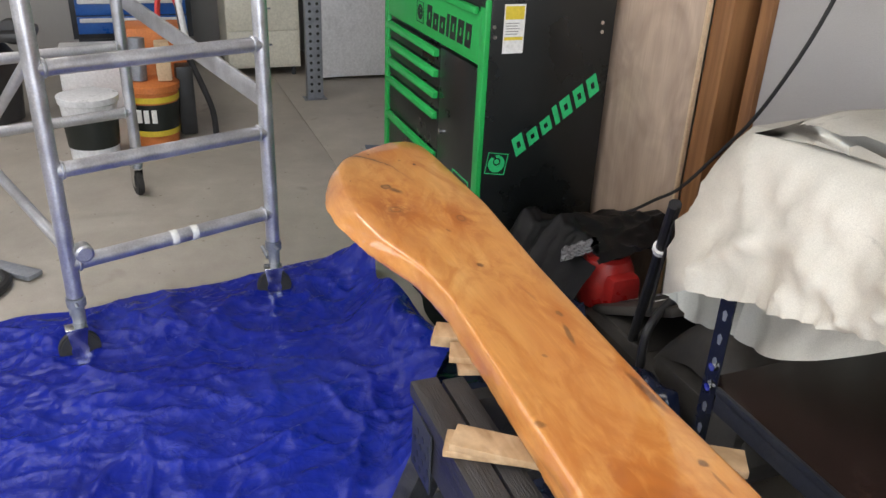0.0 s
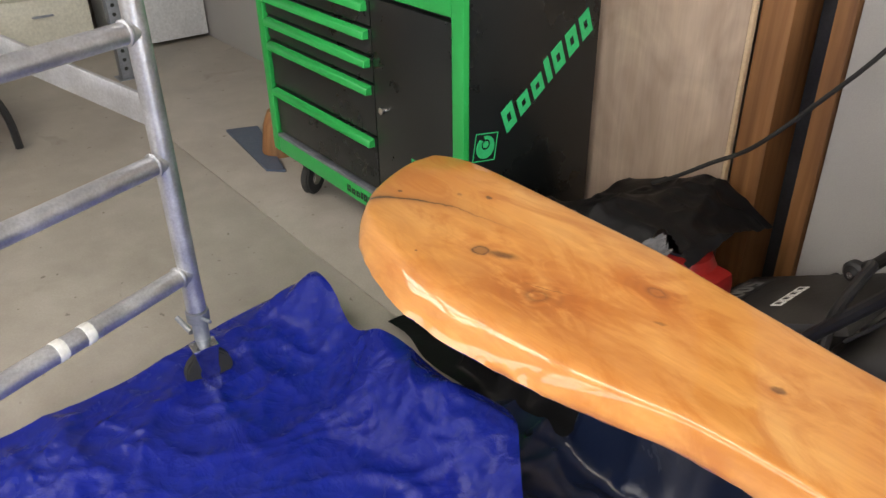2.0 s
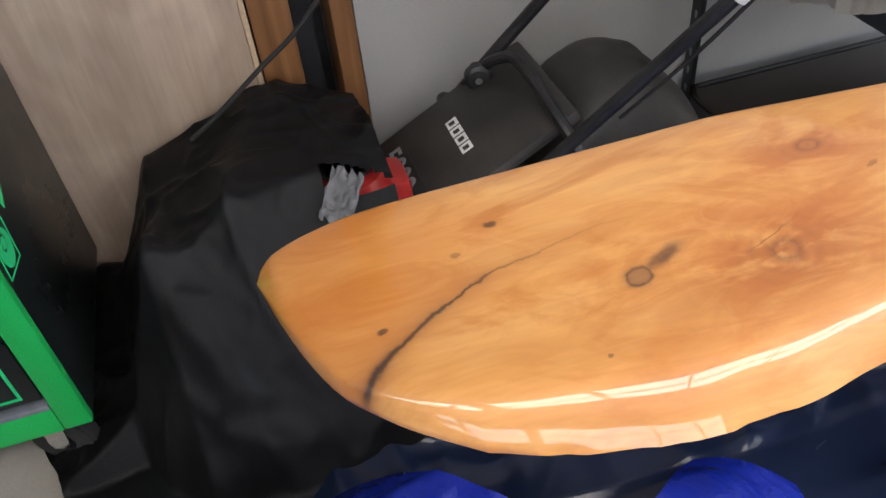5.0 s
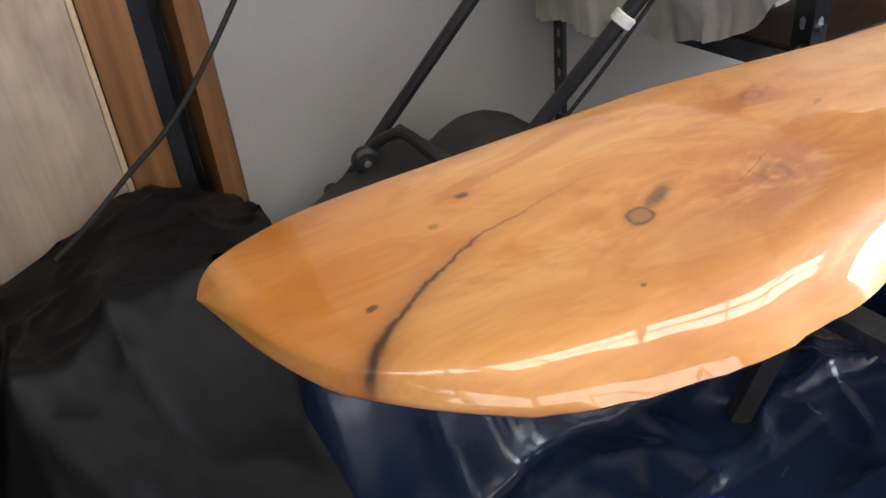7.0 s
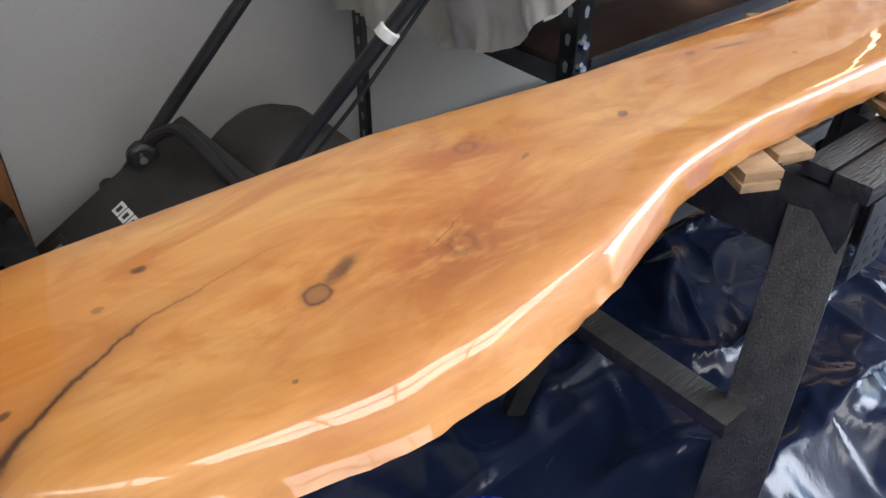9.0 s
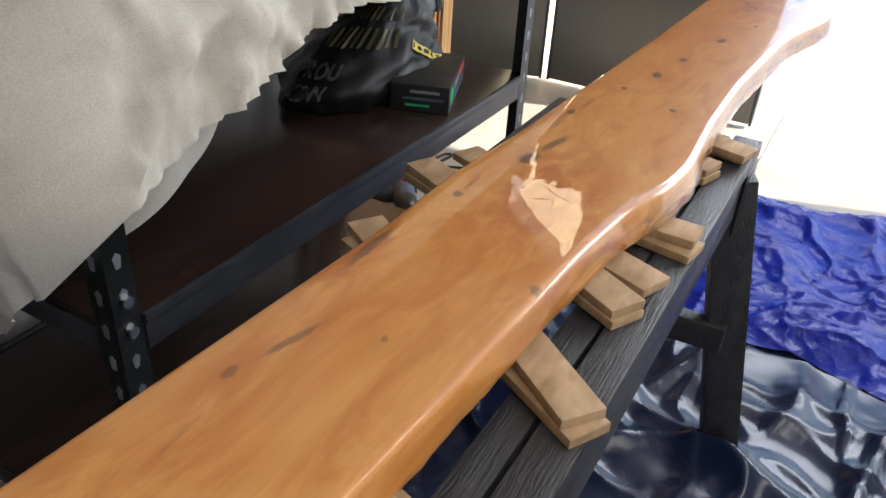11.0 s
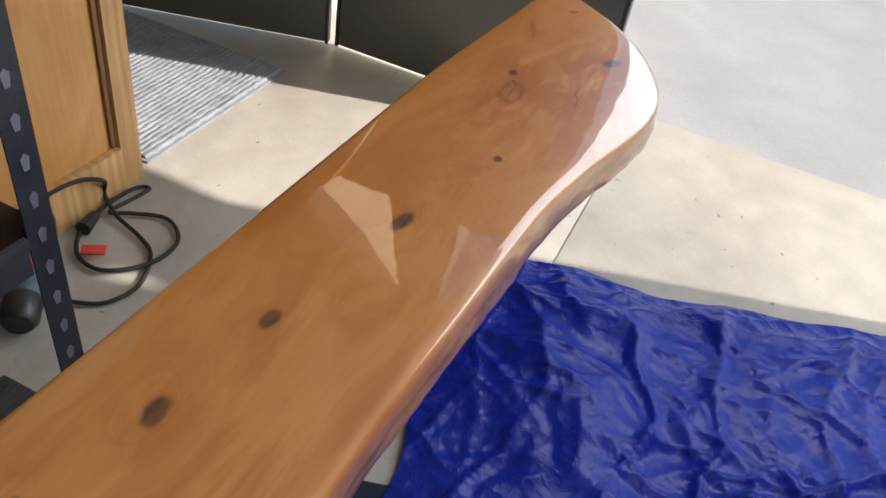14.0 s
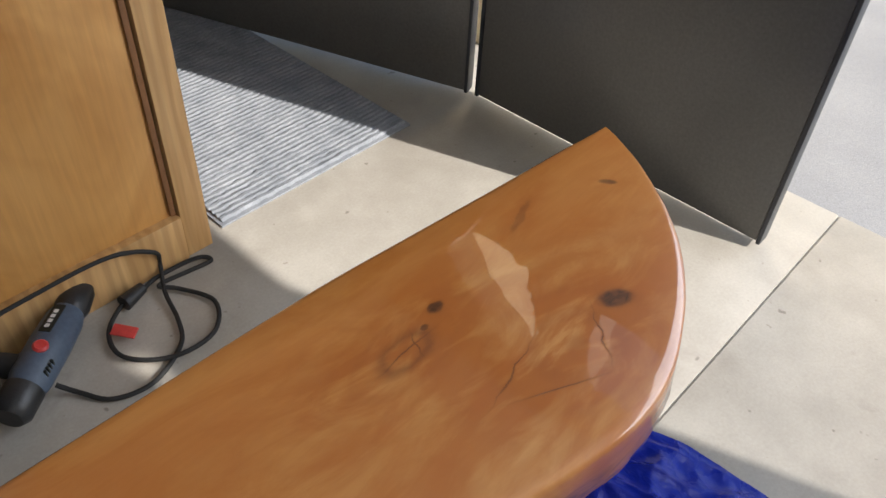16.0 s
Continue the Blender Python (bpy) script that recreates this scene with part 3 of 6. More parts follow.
# unseen windows, added so fill light can enter from this side
for k, (lo, hi) in enumerate(WINDOWS):
    win = thing("window_%d" % (k + 1), ((lo + hi) / 2, -3.26, WZ0), "added unseen white window with glazing bars, for fill light", "window", kind="structure")
    boxes("window_frame", [((lo, -3.29, WZ0), (hi, -3.23, WZ0 + 0.05)), ((lo, -3.29, WZ1 - 0.05), (hi, -3.23, WZ1)), ((lo, -3.29, WZ0 + 0.054), (lo + 0.05, -3.23, WZ1 - 0.054)), ((hi - 0.05, -3.29, WZ0 + 0.054), (hi, -3.23, WZ1 - 0.054))], "white", win)
    boxes("glazing_bar", [((lo + 0.052, -3.285, 1.555), (hi - 0.052, -3.235, 1.595))], "white", win)
    for f in (0.34, 0.67):
        xm = lo + (hi - lo) * f
        boxes("mullion", [((xm - 0.02, -3.283, WZ0 + 0.052), (xm + 0.02, -3.237, 1.553))], "white", win)
        boxes("mullion", [((xm - 0.02, -3.283, 1.597), (xm + 0.02, -3.237, WZ1 - 0.052))], "white", win)
bm = bmesh.new()
box(bm, (4.05, -4.0, 0.0), (4.2, -2.575, 2.7))
box(bm, (4.05, -2.571, 2.32), (4.2, -1.2, 2.86))
# lintel raised over this stretch only, so the slab mirrors sky above the leaf
box(bm, (4.05, -1.196, 2.78), (4.2, 0.47, 2.86))
box(bm, (4.05, 0.474, 1.80), (4.2, 0.64, 2.86))
box(bm, (4.05, 1.18, 2.14), (4.2, 3.02, 2.86))
box(bm, (4.05, 0.644, 2.80), (4.2, 1.176, 2.86))
# gap cut to the outline of the bright patch mirrored in the slab
prism(bm, [(0.644, 2.14), (0.80, 2.14), (0.72, 2.44), (0.66, 2.80), (0.644, 2.80)], 0, 4.05, 4.2)
prism(bm, [(1.176, 2.36), (1.176, 2.80), (0.70, 2.80)], 0, 4.05, 4.2)
structure(part("wall_front", bm, "wallpaint"), "garage front wall round the open doorway", "wall")
bm = bmesh.new()
box(bm, (-5.2, -3.32, 2.704), (3.92, 3.02, 2.8))
box(bm, (3.924, -3.32, 2.862), (4.2, 3.02, 2.92))
box(bm, (3.89, -3.32, 2.804), (3.92, 3.02, 2.92))
structure(part("ceiling", bm, "ceiling"), "plain white garage ceiling", "ceiling")


for p0, p1 in PANELS:
    lamp = thing("ceiling_light", ((p0 + p1) / 2, -1.40, 2.66), "long white ceiling light panel with dividing bars", "ceiling light", "light panels")
    boxes("tray", [((p0, -1.80, 2.69), (p1, -1.0, 2.7035))], "white", lamp)
    boxes("frame", [((p0, -1.80, 2.655), (p1, -1.76, 2.689)), ((p0, -1.04, 2.655), (p1, -1.0, 2.689)), ((p0, -1.759, 2.655), (p0 + 0.04, -1.041, 2.689)), ((p1 - 0.04, -1.759, 2.655), (p1, -1.041, 2.689))], "white", lamp)
    boxes("long_bar", [((p0 + 0.041, -1.425, 2.66), (p1 - 0.041, -1.375, 2.68))], "steel_dark", lamp)
    for q in range(1, 5):
        xq = p0 + (p1 - p0) * q / 5
        boxes("cross_bar", [((xq - 0.014, -1.759, 2.652), (xq + 0.014, -1.041, 2.6595))], "steel_dark", lamp, bevel=0.001)
# unseen wall added outside to stop sun falling through the side windows
bm = bmesh.new()
box(bm, (-9, -5.2, -0.03), (3.2, -5.0, 3.6))
structure(part("sun_block_wall", bm, "wallpaint"), "added unseen pale wall keeping direct sun out of the windows", "wall")


# unseen wall added beyond the gap as the slab's bright mirrored patch
bm = bmesh.new()
box(bm, (4.26, 1.22, -0.03), (6.4, 1.36, 4.4))
structure(part("mirror_patch_wall", bm, "cream_render"), "added unseen cream wall, mirrored as a bright patch in the slab", "wall")


def door_leaf(lo, hi, angle, label):
    """A tall framed door leaf, standing on a line from lo, turned by angle about its hinge."""
    root = thing("door_1", (lo[0], lo[1], 0.0), label, "door", kind="structure")
    L = hi
    r = Matrix.Rotation(angle, 4, 'Z')
    for nm, mat, rows in (("skin", "door_grey", [((-0.018, 0.012, 0.022), (0.018, L - 0.012, 2.12))]),
                          ("edge_strip", "steel_dark", [((-0.022, 0.0, 0.016), (0.022, 0.011, 2.12))]),
                          ("edge_strip", "steel_dark", [((-0.022, L - 0.011, 0.016), (0.022, L, 2.12))])):
        bm = bmesh.new()
        for a, b in rows:
            box(bm, a, b, 0.002)
        bmesh.ops.transform(bm, matrix=Matrix.Translation((lo[0], lo[1], 0)) @ r, verts=bm.verts[:])
        part(nm, bm, mat, root)
    return root


door_leaf((4.0, 0.08), 0.95, 0.0, "dark grey flush door leaf standing open at the garage doorway")
door_leaf((3.99, 1.06), 1.75, math.atan2(0.32, 0.95), "dark grey folded door leaf with daylight showing under it")

# studs and steel post beside the plywood
boxes("steel_post", [((0.118, 1.225, 0.0), (0.168, 1.275, 2.7)), ((0.118, 1.279, 0.0), (0.195, 1.286, 2.7))], "steel_dark")
structure(bpy.data.objects["steel_post"], "dark steel post between timber studs", "post")
boxes("stud_1", [((0.03, 1.108, 0.0), (0.114, 1.29, 2.7))], "timber")
structure(bpy.data.objects["stud_1"], "brown stained timber wall stud", "stud")
boxes("stud_2", [((0.198, 1.13, 0.0), (0.246, 1.29, 2.7))], "timber")
structure(bpy.data.objects["stud_2"], "brown timber stud at the wall lining's edge", "stud")

ply = thing("plywood_sheet", (-0.5, 1.1, 0), "weathered pale plywood sheet leaning on the wall", "plywood")
boxes("face", [((-1.35, 1.09, 0.0), (0.014, 1.105, 2.05))], "ply", ply)
boxes("edge", [((0.0145, 1.089, 0.0), (0.026, 1.106, 2.05))], "ply_edge", ply, "pale sawn edge")

# ---------------------------------------------------------------- the slab
TOP = 0.80
PLUS = [(-.042, .140), (-.036, .153), (-.018, .166), (.015, .176), (.06, .182), (.13, .186), (.5, .188), (.8, .176), (1.25, .156), (1.45, .160), (1.6, .148), (2.05, .132), (2.65, .119), (2.88, .100), (3.0, .092), (3.045, .082)]
MINUS = [(-.042, .139), (-.03, .09), (-.008, .024), (.022, -.026), (.08, -.066), (.14, -.088), (.27, -.112), (.38, -.115), (.56, -.098), (.73, -.055), (.86, -.046), (1.2, -.062), (1.36, -.066), (1.48, -.078),
         (1.56, -.100), (1.66, -.112), (1.85, -.098), (2.07, -.095), (2.33, -.108), (2.44, -.114), (2.55, -.134), (2.66, -.163), (2.72, -.172), (2.79, -.165), (2.88, -.124), (2.955, -.068), (3.015, .012), (3.04, .065), (3.045, .081)]
FLARE = [(-.042, .0), (.03, .012), (.14, .028), (.24, .036), (.29, .040), (.38, .034), (.46, .030), (.56, .020), (.73, .008), (1.2, .006), (1.5, .014), (1.66, .012), (1.9, .006), (2.3, .008), (2.6, .008), (2.8, .004), (3.045, .0)]

FLANK = []   # outward and downward shares along the live edge, steepening from 28 to 54 degrees
_o = _d = 0.0
for _k in range(6):
    _a = radians(28 + 26 * (_k + 0.5) / 6)
    _o, _d = _o + math.cos(_a), _d + math.sin(_a)
    FLANK.append((_o, _d))
FLANK = [(o / _o, d / _d) for o, d in FLANK]


def along(rows, x):
    return float(np.interp(x, [r[0] for r in rows], [r[1] for r in rows]))


def build_slab():
    bm = bmesh.new()
    xs = [-0.042 + 0.108 * (1 - math.cos(math.pi / 2 * i / 18)) for i in range(18)]
    xs += list(np.linspace(0.066, 2.93, 190))
    xs += [3.045 - 0.115 * (1 - math.sin(math.pi / 2 * i / 18)) for i in range(1, 19)]
    def soft(rows, x, w):
        return sum(along(rows, x + d * w) for d in (-1, -0.5, 0, 0.5, 1)) / 5
    rings = []
    for x in xs:
        w = min(0.030, 0.35 * max(0.0, min(x + 0.042, 3.045 - x)))
        yp, ym, fl = soft(PLUS, x, w), soft(MINUS, x, w), soft(FLARE, x, w)
        wid = max(yp - ym, 0.002)
        e = min(1.0, wid / 0.09)
        thin = max(0.0, min(1.0, (x + 0.05) / 0.24))
        e2 = e * (0.42 + 0.58 * thin * thin * (3 - 2 * thin))   # the rounded end is thinned from below
        wob = 0.004 * noise.noise((x * 14, 3.1, 0)) + 0.002 * noise.noise((x * 50, 7, 0))
        rel = [0.003 * noise.noise((x * 34, k * 1.7, 5.5)) for k in range(6)]
        sec = []
        soft_a = max(0.0, min(1.0, (0.85 - x) / 0.35))   # the rounded end is eased over more
        top = TOP
        rp = 0.009 * e
        sec.append((yp, top - 0.034 * e2))
        sec.append((yp - rp * 0.04, top - rp * 0.9))
        sec.append((yp - rp * 0.25, top - rp * 0.42))
        sec.append((yp - rp * 0.6, top - rp * 0.12))
        sec.append((yp - rp * 1.1, top))
        roll = (0.012 + 0.034 * soft_a) * e
        ease = (0.0035 + 0.0062 * soft_a) * e2
        for k in range(1, 8):
            sec.append((yp - rp * 1.1 - (wid - rp * 1.1 - roll) * k / 8, top))
        # eased top edge, then a sloping live edge that steepens downwards
        sec.append((ym + roll, top))
        for out, down in ((0.68, 0.07), (0.42, 0.24), (0.20, 0.52), (0.02, 0.90)):
            sec.append((ym + roll * out, top - ease * down))
        for k, (out, down) in enumerate(FLANK):
            sec.append((ym - fl * out + (wob * (0.5 + 0.5 * soft_a) + rel[k % 6] * (1 - 0.8 * soft_a)) * e * out, top - ease - (0.0460 * e2 - ease) * down))
        sec.append((ym - fl * 0.97 + 0.003 * e + wob * e, top - 0.0515 * e2))
        sec.append((ym + 0.02 * e, TOP - 0.058 * e2))
        sec.append((yp - 0.02 * e, TOP - 0.058 * e2))
        sec.append((yp - 0.004 * e, TOP - 0.054 * e2))
        droop = 0.012 * max(0.0, min(1.0, (0.075 - x) / 0.115)) ** 1.5
        lift = 0.011 * max(0.0, min(1.0, (0.78 - x) / 0.3)) * e
        rings.append([bm.verts.new((x, y, z - droop + lift * max(0.0, min(1.3, (y + 0.01) / 0.09)))) for y, z in sec])
    n = len(rings[0])
    for a, b in zip(rings, rings[1:]):
        for k in range(n):
            bm.faces.new((a[k], b[k], b[(k + 1) % n], a[(k + 1) % n]))
    bm.faces.new(rings[0])
    bm.faces.new(rings[-1][::-1])
    return part("wood_slab", bm, "slab", shade=60)


slab = tagged(build_slab(), "glossy varnished honey-coloured live-edge wood slab with dark knots", "wood slab")

# ---------------------------------------------------------------- trestle and packing blocks
trestle = thing("trestle", (1.45, 0.05, 0), "long weathered black-painted timber trestle under the slab", "trestle")
for k, (y0, y1) in enumerate(((-0.162, -0.112), (-0.106, -0.066), (0.006, 0.07), (0.076, 0.14), (0.146, 0.19), (0.196, 0.235))):
    boxes("plank", [((0.978 + 0.008 * (k % 3), y0, 0.688 + 0.003 * (k % 2)), (2.035 - 0.006 * (k % 2), y1, 0.716 - 0.003 * (k % 3)))], "old_black", trestle, bevel=0.003)
boxes("end_rail", [((0.990, -0.145, 0.565), (1.022, 0.225, 0.684))], "old_black", trestle, bevel=0.004)
boxes("end_rail", [((1.99, -0.15, 0.575), (2.025, 0.225, 0.684))], "old_black", trestle, bevel=0.004)
boxes("side_rail", [((1.026, -0.158, 0.60), (1.930, -0.130, 0.684))], "old_black", trestle, bevel=0.004)
boxes("side_rail", [((1.026, 0.195, 0.60), (1.985, 0.225, 0.684))], "old_black", trestle, bevel=0.004)


def slanted(name, p0, p1, w, d, material, parent, label=""):
    """A square bar from p0 to p1."""
    p0, p1 = Vector(p0), Vector(p1)
    bm = bmesh.new()
    L = (p1 - p0).length
    box(bm, (-w / 2, -d / 2, 0), (w / 2, d / 2, L), 0.003)
    bmesh.ops.transform(bm, matrix=Matrix.Translation(p0) @ (p1 - p0).to_track_quat('Z', 'Y').to_matrix().to_4x4(), verts=bm.verts[:])
    return part(name, bm, material, parent, label)


slanted("leg", (0.795, -0.185, 0.012), (1.010, -0.100, 0.640), 0.085, 0.036, "old_black", trestle)
slanted("leg", (0.870, 0.300, 0.012), (1.010, 0.195, 0.640), 0.045, 0.036, "old_black", trestle)
slanted("cross_brace", (0.868, -0.135, 0.35), (0.868, 0.255, 0.35), 0.055, 0.030, "old_black", trestle)
slanted("leg", (2.010, -0.250, 0.012), (1.962, -0.138, 0.666), 0.050, 0.075, "old_black", trestle)
slanted("leg", (2.010, 0.305, 0.012), (1.962, 0.225, 0.640), 0.050, 0.075, "old_black", trestle)
slanted("cross_brace", (1.955, -0.20, 0.33), (1.955, 0.27, 0.33), 0.035, 0.06, "old_black", trestle)
# punched steel corner plates where the front legs meet the top
for px, lean in ((1.968, 0.0), (1.030, 0.0)):
    bm = bmesh.new()
    box(bm, (px - 0.030, -0.1635, 0.560), (px + 0.062, -0.1605, 0.684), 0.001)
    plate = part("corner_plate", bm, "steel_dark", trestle, "punched dark steel plate")
    for r in range(4):
        for q in range(3):
            bm = bmesh.new()
            rod(bm, (px - 0.012 + 0.026 * q + 0.012 * (r % 2), -0.1642, 0.577 + 0.024 * r), (px - 0.012 + 0.026 * q + 0.012 * (r % 2), -0.1630, 0.577 + 0.024 * r), 0.0062, 10)
            part("hole", bm, "blackmark", plate)

BLOCKS = [  # x, y, long side, turn in degrees, layers
    (0.885, -0.035, 0.100, 62, 2), (0.968, -0.030, 0.090, 70, 2), (1.200, -0.095, 0.150, 57, 2), (1.385, -0.080, 0.120, 62, 2), (1.455, -0.090, 0.110, 66, 2),
    (1.575, -0.100, 0.120, 84, 2), (1.820, -0.075, 0.100, 74, 2), (1.930, -0.105, 0.110, 76, 2),
    (1.320, 0.195, 0.100, 62, 2), (1.520, 0.215, 0.130, 66, 2), (1.620, 0.190, 0.110, 66, 2), (1.548, 0.165, 0.070, 60, 1),
]
for i, (x, y, ln, turn, layers) in enumerate(BLOCKS):
    z = 0.7164
    blk = thing("packing_block", (x, y, z), "raw pine offcuts packed between trestle and slab", "wood block", "packing blocks")
    for lay in range(layers):
        bm = bmesh.new()
        h = 0.0124
        off = 0.010 * math.sin(i * 2.1 + lay * 2.6)
        box(bm, (-ln / 2, -0.026, 0), (ln / 2, 0.026, h), 0.0015)
        bmesh.ops.transform(bm, matrix=Matrix.Translation((x + off, y + 0.4 * off, z + lay * 0.0127)) @ Matrix.Rotation(radians(turn + 4 * math.sin(i + lay * 3)), 4, 'Z'), verts=bm.verts[:])
        part("offcut", bm, "block", blk)

# ---------------------------------------------------------------- tarps and plastic on the floor


def ridged(p, s, seed):
    return 1 - abs(noise.noise((p[0] * s + seed, p[1] * s - seed, seed * 1.7)))


def wrinkles(x, y, seed, layers=6):
    """Folds in several fixed directions, bent by slow noise, sharp at the crest."""
    wx = x + 0.10 * noise.noise((x * 2.3, y * 2.3, seed + 4)) + 0.03 * noise.noise((x * 8, y * 8, seed + 5))
    wy = y + 0.10 * noise.noise((x * 2.3, y * 2.3, seed + 9)) + 0.03 * noise.noise((x * 8, y * 8, seed + 6))
    h = 0.0
    rows = ((0.5, 2.0, 0.35, 0.024, 5), (1.6, 3.0, 0.30, 0.022, 7), (2.5, 4.6, 0.28, 0.022, 8), (0.05, 6.5, 0.28, 0.018, 8), (1.0, 9.0, 0.3, 0.013, 7), (2.0, 13.0, 0.35, 0.009, 6))
    for k, (ang, s, st, amp, pw) in enumerate(rows[:layers]):
        u, v = wx * math.cos(ang) + wy * math.sin(ang), -wx * math.sin(ang) + wy * math.cos(ang)
        mask = 0.35 + 0.9 * max(0.0, noise.noise((x * 1.9 + k * 3.3, y * 1.9, seed + k)) + 0.25)
        h += amp * mask * ridged((u * st, v), s, seed + k * 2.3) ** pw
    return h


def floor_sheet(name, corners, material, base, bunch, nu, nv, seed, gain=1.0, layers=6, shape=None):
    """A crumpled sheet spread between four corners; bunch(u, v) lifts it where it is heaped."""
    A, B, C, D = [Vector((*c, 0)) for c in corners]
    bm = bmesh.new()
    def fn(u, v):
        p = (A * (1 - u) + B * u) * (1 - v) + (D * (1 - u) + C * u) * v
        edge = min(u, 1 - u, v, 1 - v)
        pull = 0.07 * max(0.0, 1 - edge * 7)
        p.x += pull * noise.noise((p.x * 3.1, p.y * 3.1, seed))
        p.y += pull * noise.noise((p.x * 3.1, p.y * 3.1, seed + 7))
        if shape is not None:
            shape(p, v)
        h = gain * wrinkles(p.x, p.y, seed, layers) * min(1.0, 0.22 + edge * 8)
        if material == "film" and p.y < 0.20:   # pressed flat where the tarpaulins lie on it
            h *= 0.22 + 0.78 * max(0.0, min(1.0, (p.x - 0.80) / 0.25)) * max(0.0, min(1.0, (2.50 - p.x) / 0.20))
        b = bunch(p.x, p.y)
        for q in ((-0.385, -0.83), (-0.634, -0.16)):
            h *= min(1.0, 0.15 + ((p.x - q[0]) ** 2 + (p.y - q[1]) ** 2) ** 0.5 / 0.16)
        h = h * (1 + 7 * min(b, 0.09)) + b
        return Vector((p.x, p.y, base + h))
    sheet(bm, fn, nu, nv)
    return part(name, bm, material, shade=180)


def spread_a(p, v):
    p.y += v ** 3 * (0.22 * math.exp(-((p.x - 0.0) / 0.22) ** 2) + 0.12 * math.exp(-((p.x - 0.56) / 0.13) ** 2))


def heap_a(x, y):
    """The corner nearest the cabinet lies in a crumpled heap."""
    d = (y - 0.23 + 0.20 * max(0.0, x)) - 0.04 * math.sin(x * 9)
    run = max(0.0, min(1.0, (x + 0.86) / 0.14)) * max(0.0, min(1.0, (0.75 - x) / 0.2))
    return (0.115 + 0.05 * noise.noise((x * 4, 2, 1))) * run * math.exp(-(d / 0.11) ** 2)


def film_rise(x, y):
    """The sheet is pulled up over the front of the mower."""
    s = max(0.0, min(1.0, (y - 0.40 + 0.03 * math.sin(x * 8)) / 0.20)) * max(0.0, min(1.0, (x - 0.05) / 0.10)) * max(0.0, min(1.0, (0.86 - x) / 0.14))
    pull = 0.045 * (ridged((x + 0.25 * y, 0.15 * y), 6.0, 2.0) ** 6 - 0.2) * 4 * s * (1.2 - s)
    return 0.31 * s * s * (3 - 2 * s) + pull


tagged(floor_sheet("plastic_sheet", [(-0.1, -1.9), (2.62, -1.9), (2.52, 0.62), (-0.15, 0.62)], "film", 0.004, film_rise, 220, 220, 21.0, 1.9, 5), "crumpled shiny black polythene sheet spread under the trestle", "plastic sheet")
tagged(floor_sheet("blue_tarp", [(-0.52, -2.2), (1.0, -2.0), (0.70, 0.04), (-0.84, 0.25)], "tarp", 0.040, heap_a, 230, 230, 3.0, 1.15, 6, spread_a), "crumpled blue tarpaulin spread and bunched on the floor", "tarp")
tagged(floor_sheet("blue_tarp", [(2.30, -2.0), (3.85, -2.0), (3.26, 0.16), (2.44, 0.06)], "tarp", 0.012, lambda x, y: 0.0, 260, 260, 11.0, 1.7), "crumpled blue tarpaulin spread near the doorway", "tarp")

# ---------------------------------------------------------------- tool cabinet
TX0, TX1, TY0, TY1, TZ0, TZ1 = -1.60, -0.43, 0.56, 1.06, 0.19, 1.13
tc = thing("tool_cabinet", (-1.0, 0.8, 0), "black and green steel rolling tool cabinet with drawers", "tool cabinet")
boxes("carcass", [((TX0 + 0.004, TY0 + 0.03, TZ0 + 0.06), (TX1 - 0.004, TY1 - 0.002, TZ1 - 0.02))], "black", tc)
side = boxes("side_panel", [((TX1 - 0.0035, TY0 + 0.022, TZ0), (TX1, TY1, TZ1))], "black", tc)
boxes("corner_post", [((TX1 - 0.048, TY0, TZ0), (TX1 + 0.001, TY0 + 0.021, TZ1))], "green", tc, "bright green corner post", 0.005)
boxes("corner_post", [((TX0, TY0, TZ0), (TX0 + 0.048, TY0 + 0.021, TZ1))], "green", tc, "bright green corner post", 0.005)
rail = boxes("bottom_rail", [((TX0 + 0.049, TY0, TZ0), (TX1 - 0.049, TY0 + 0.02, TZ0 + 0.062))], "green", tc, "bright green rail", 0.003)
boxes("ledge", [((TX0 + 0.049, TY0 - 0.002, TZ0 + 0.063), (TX1 - 0.049, TY0 + 0.03, TZ0 + 0.075))], "steel_grey", tc, bevel=0.002)
head = boxes("header_drawer", [((TX0 + 0.05, TY0 + 0.002, 0.905), (TX1 - 0.05, TY0 + 0.028, 1.085))], "green", tc, "wide green top drawer", 0.004)
boxes("drawer_pull", [((TX0 + 0.06, TY0 - 0.018, 1.075), (TX1 - 0.06, TY0 + 0.001, 1.10))], "green", head, bevel=0.006)
boxes("top_tray", [((TX0, TY0, 1.10), (TX1 - 0.004, TY0 + 0.012, 1.155)), ((TX0, TY1 - 0.012, 1.12), (TX1 - 0.004, TY1, 1.155))], "black", tc)
lid = boxes("tray_mat", [((TX0 + 0.01, TY0 + 0.015, 1.112), (TX1 - 0.01, TY1 - 0.015, 1.128))], "rubber", tc)
ZS = [0.885, 0.803, 0.718, 0.633, 0.462, 0.275]
for a, b in zip(ZS, ZS[1:]):
    d = boxes("drawer", [((-1.535, TY0 + 0.006, b + 0.004), (-0.862, TY0 + 0.03, a - 0.004))], "black", tc, bevel=0.003)
    bm = bmesh.new()
    prism(bm, [(TY0 + 0.007, a - 0.006), (TY0 - 0.014, a - 0.012), (TY0 - 0.018, a - 0.034), (TY0 + 0.007, a - 0.036)], 0, -1.525, -0.875)
    bmesh.ops.bevel(bm, geom=bm.edges[:], offset=0.002, segments=1, affect='EDGES')
    part("drawer_pull", bm, "green", d, "bright green pull")
dr = boxes("cabinet_door", [((-0.855, TY0 + 0.004, 0.278), (-0.482, TY0 + 0.03, 0.892))], "black", tc, bevel=0.003)
bm = bmesh.new()
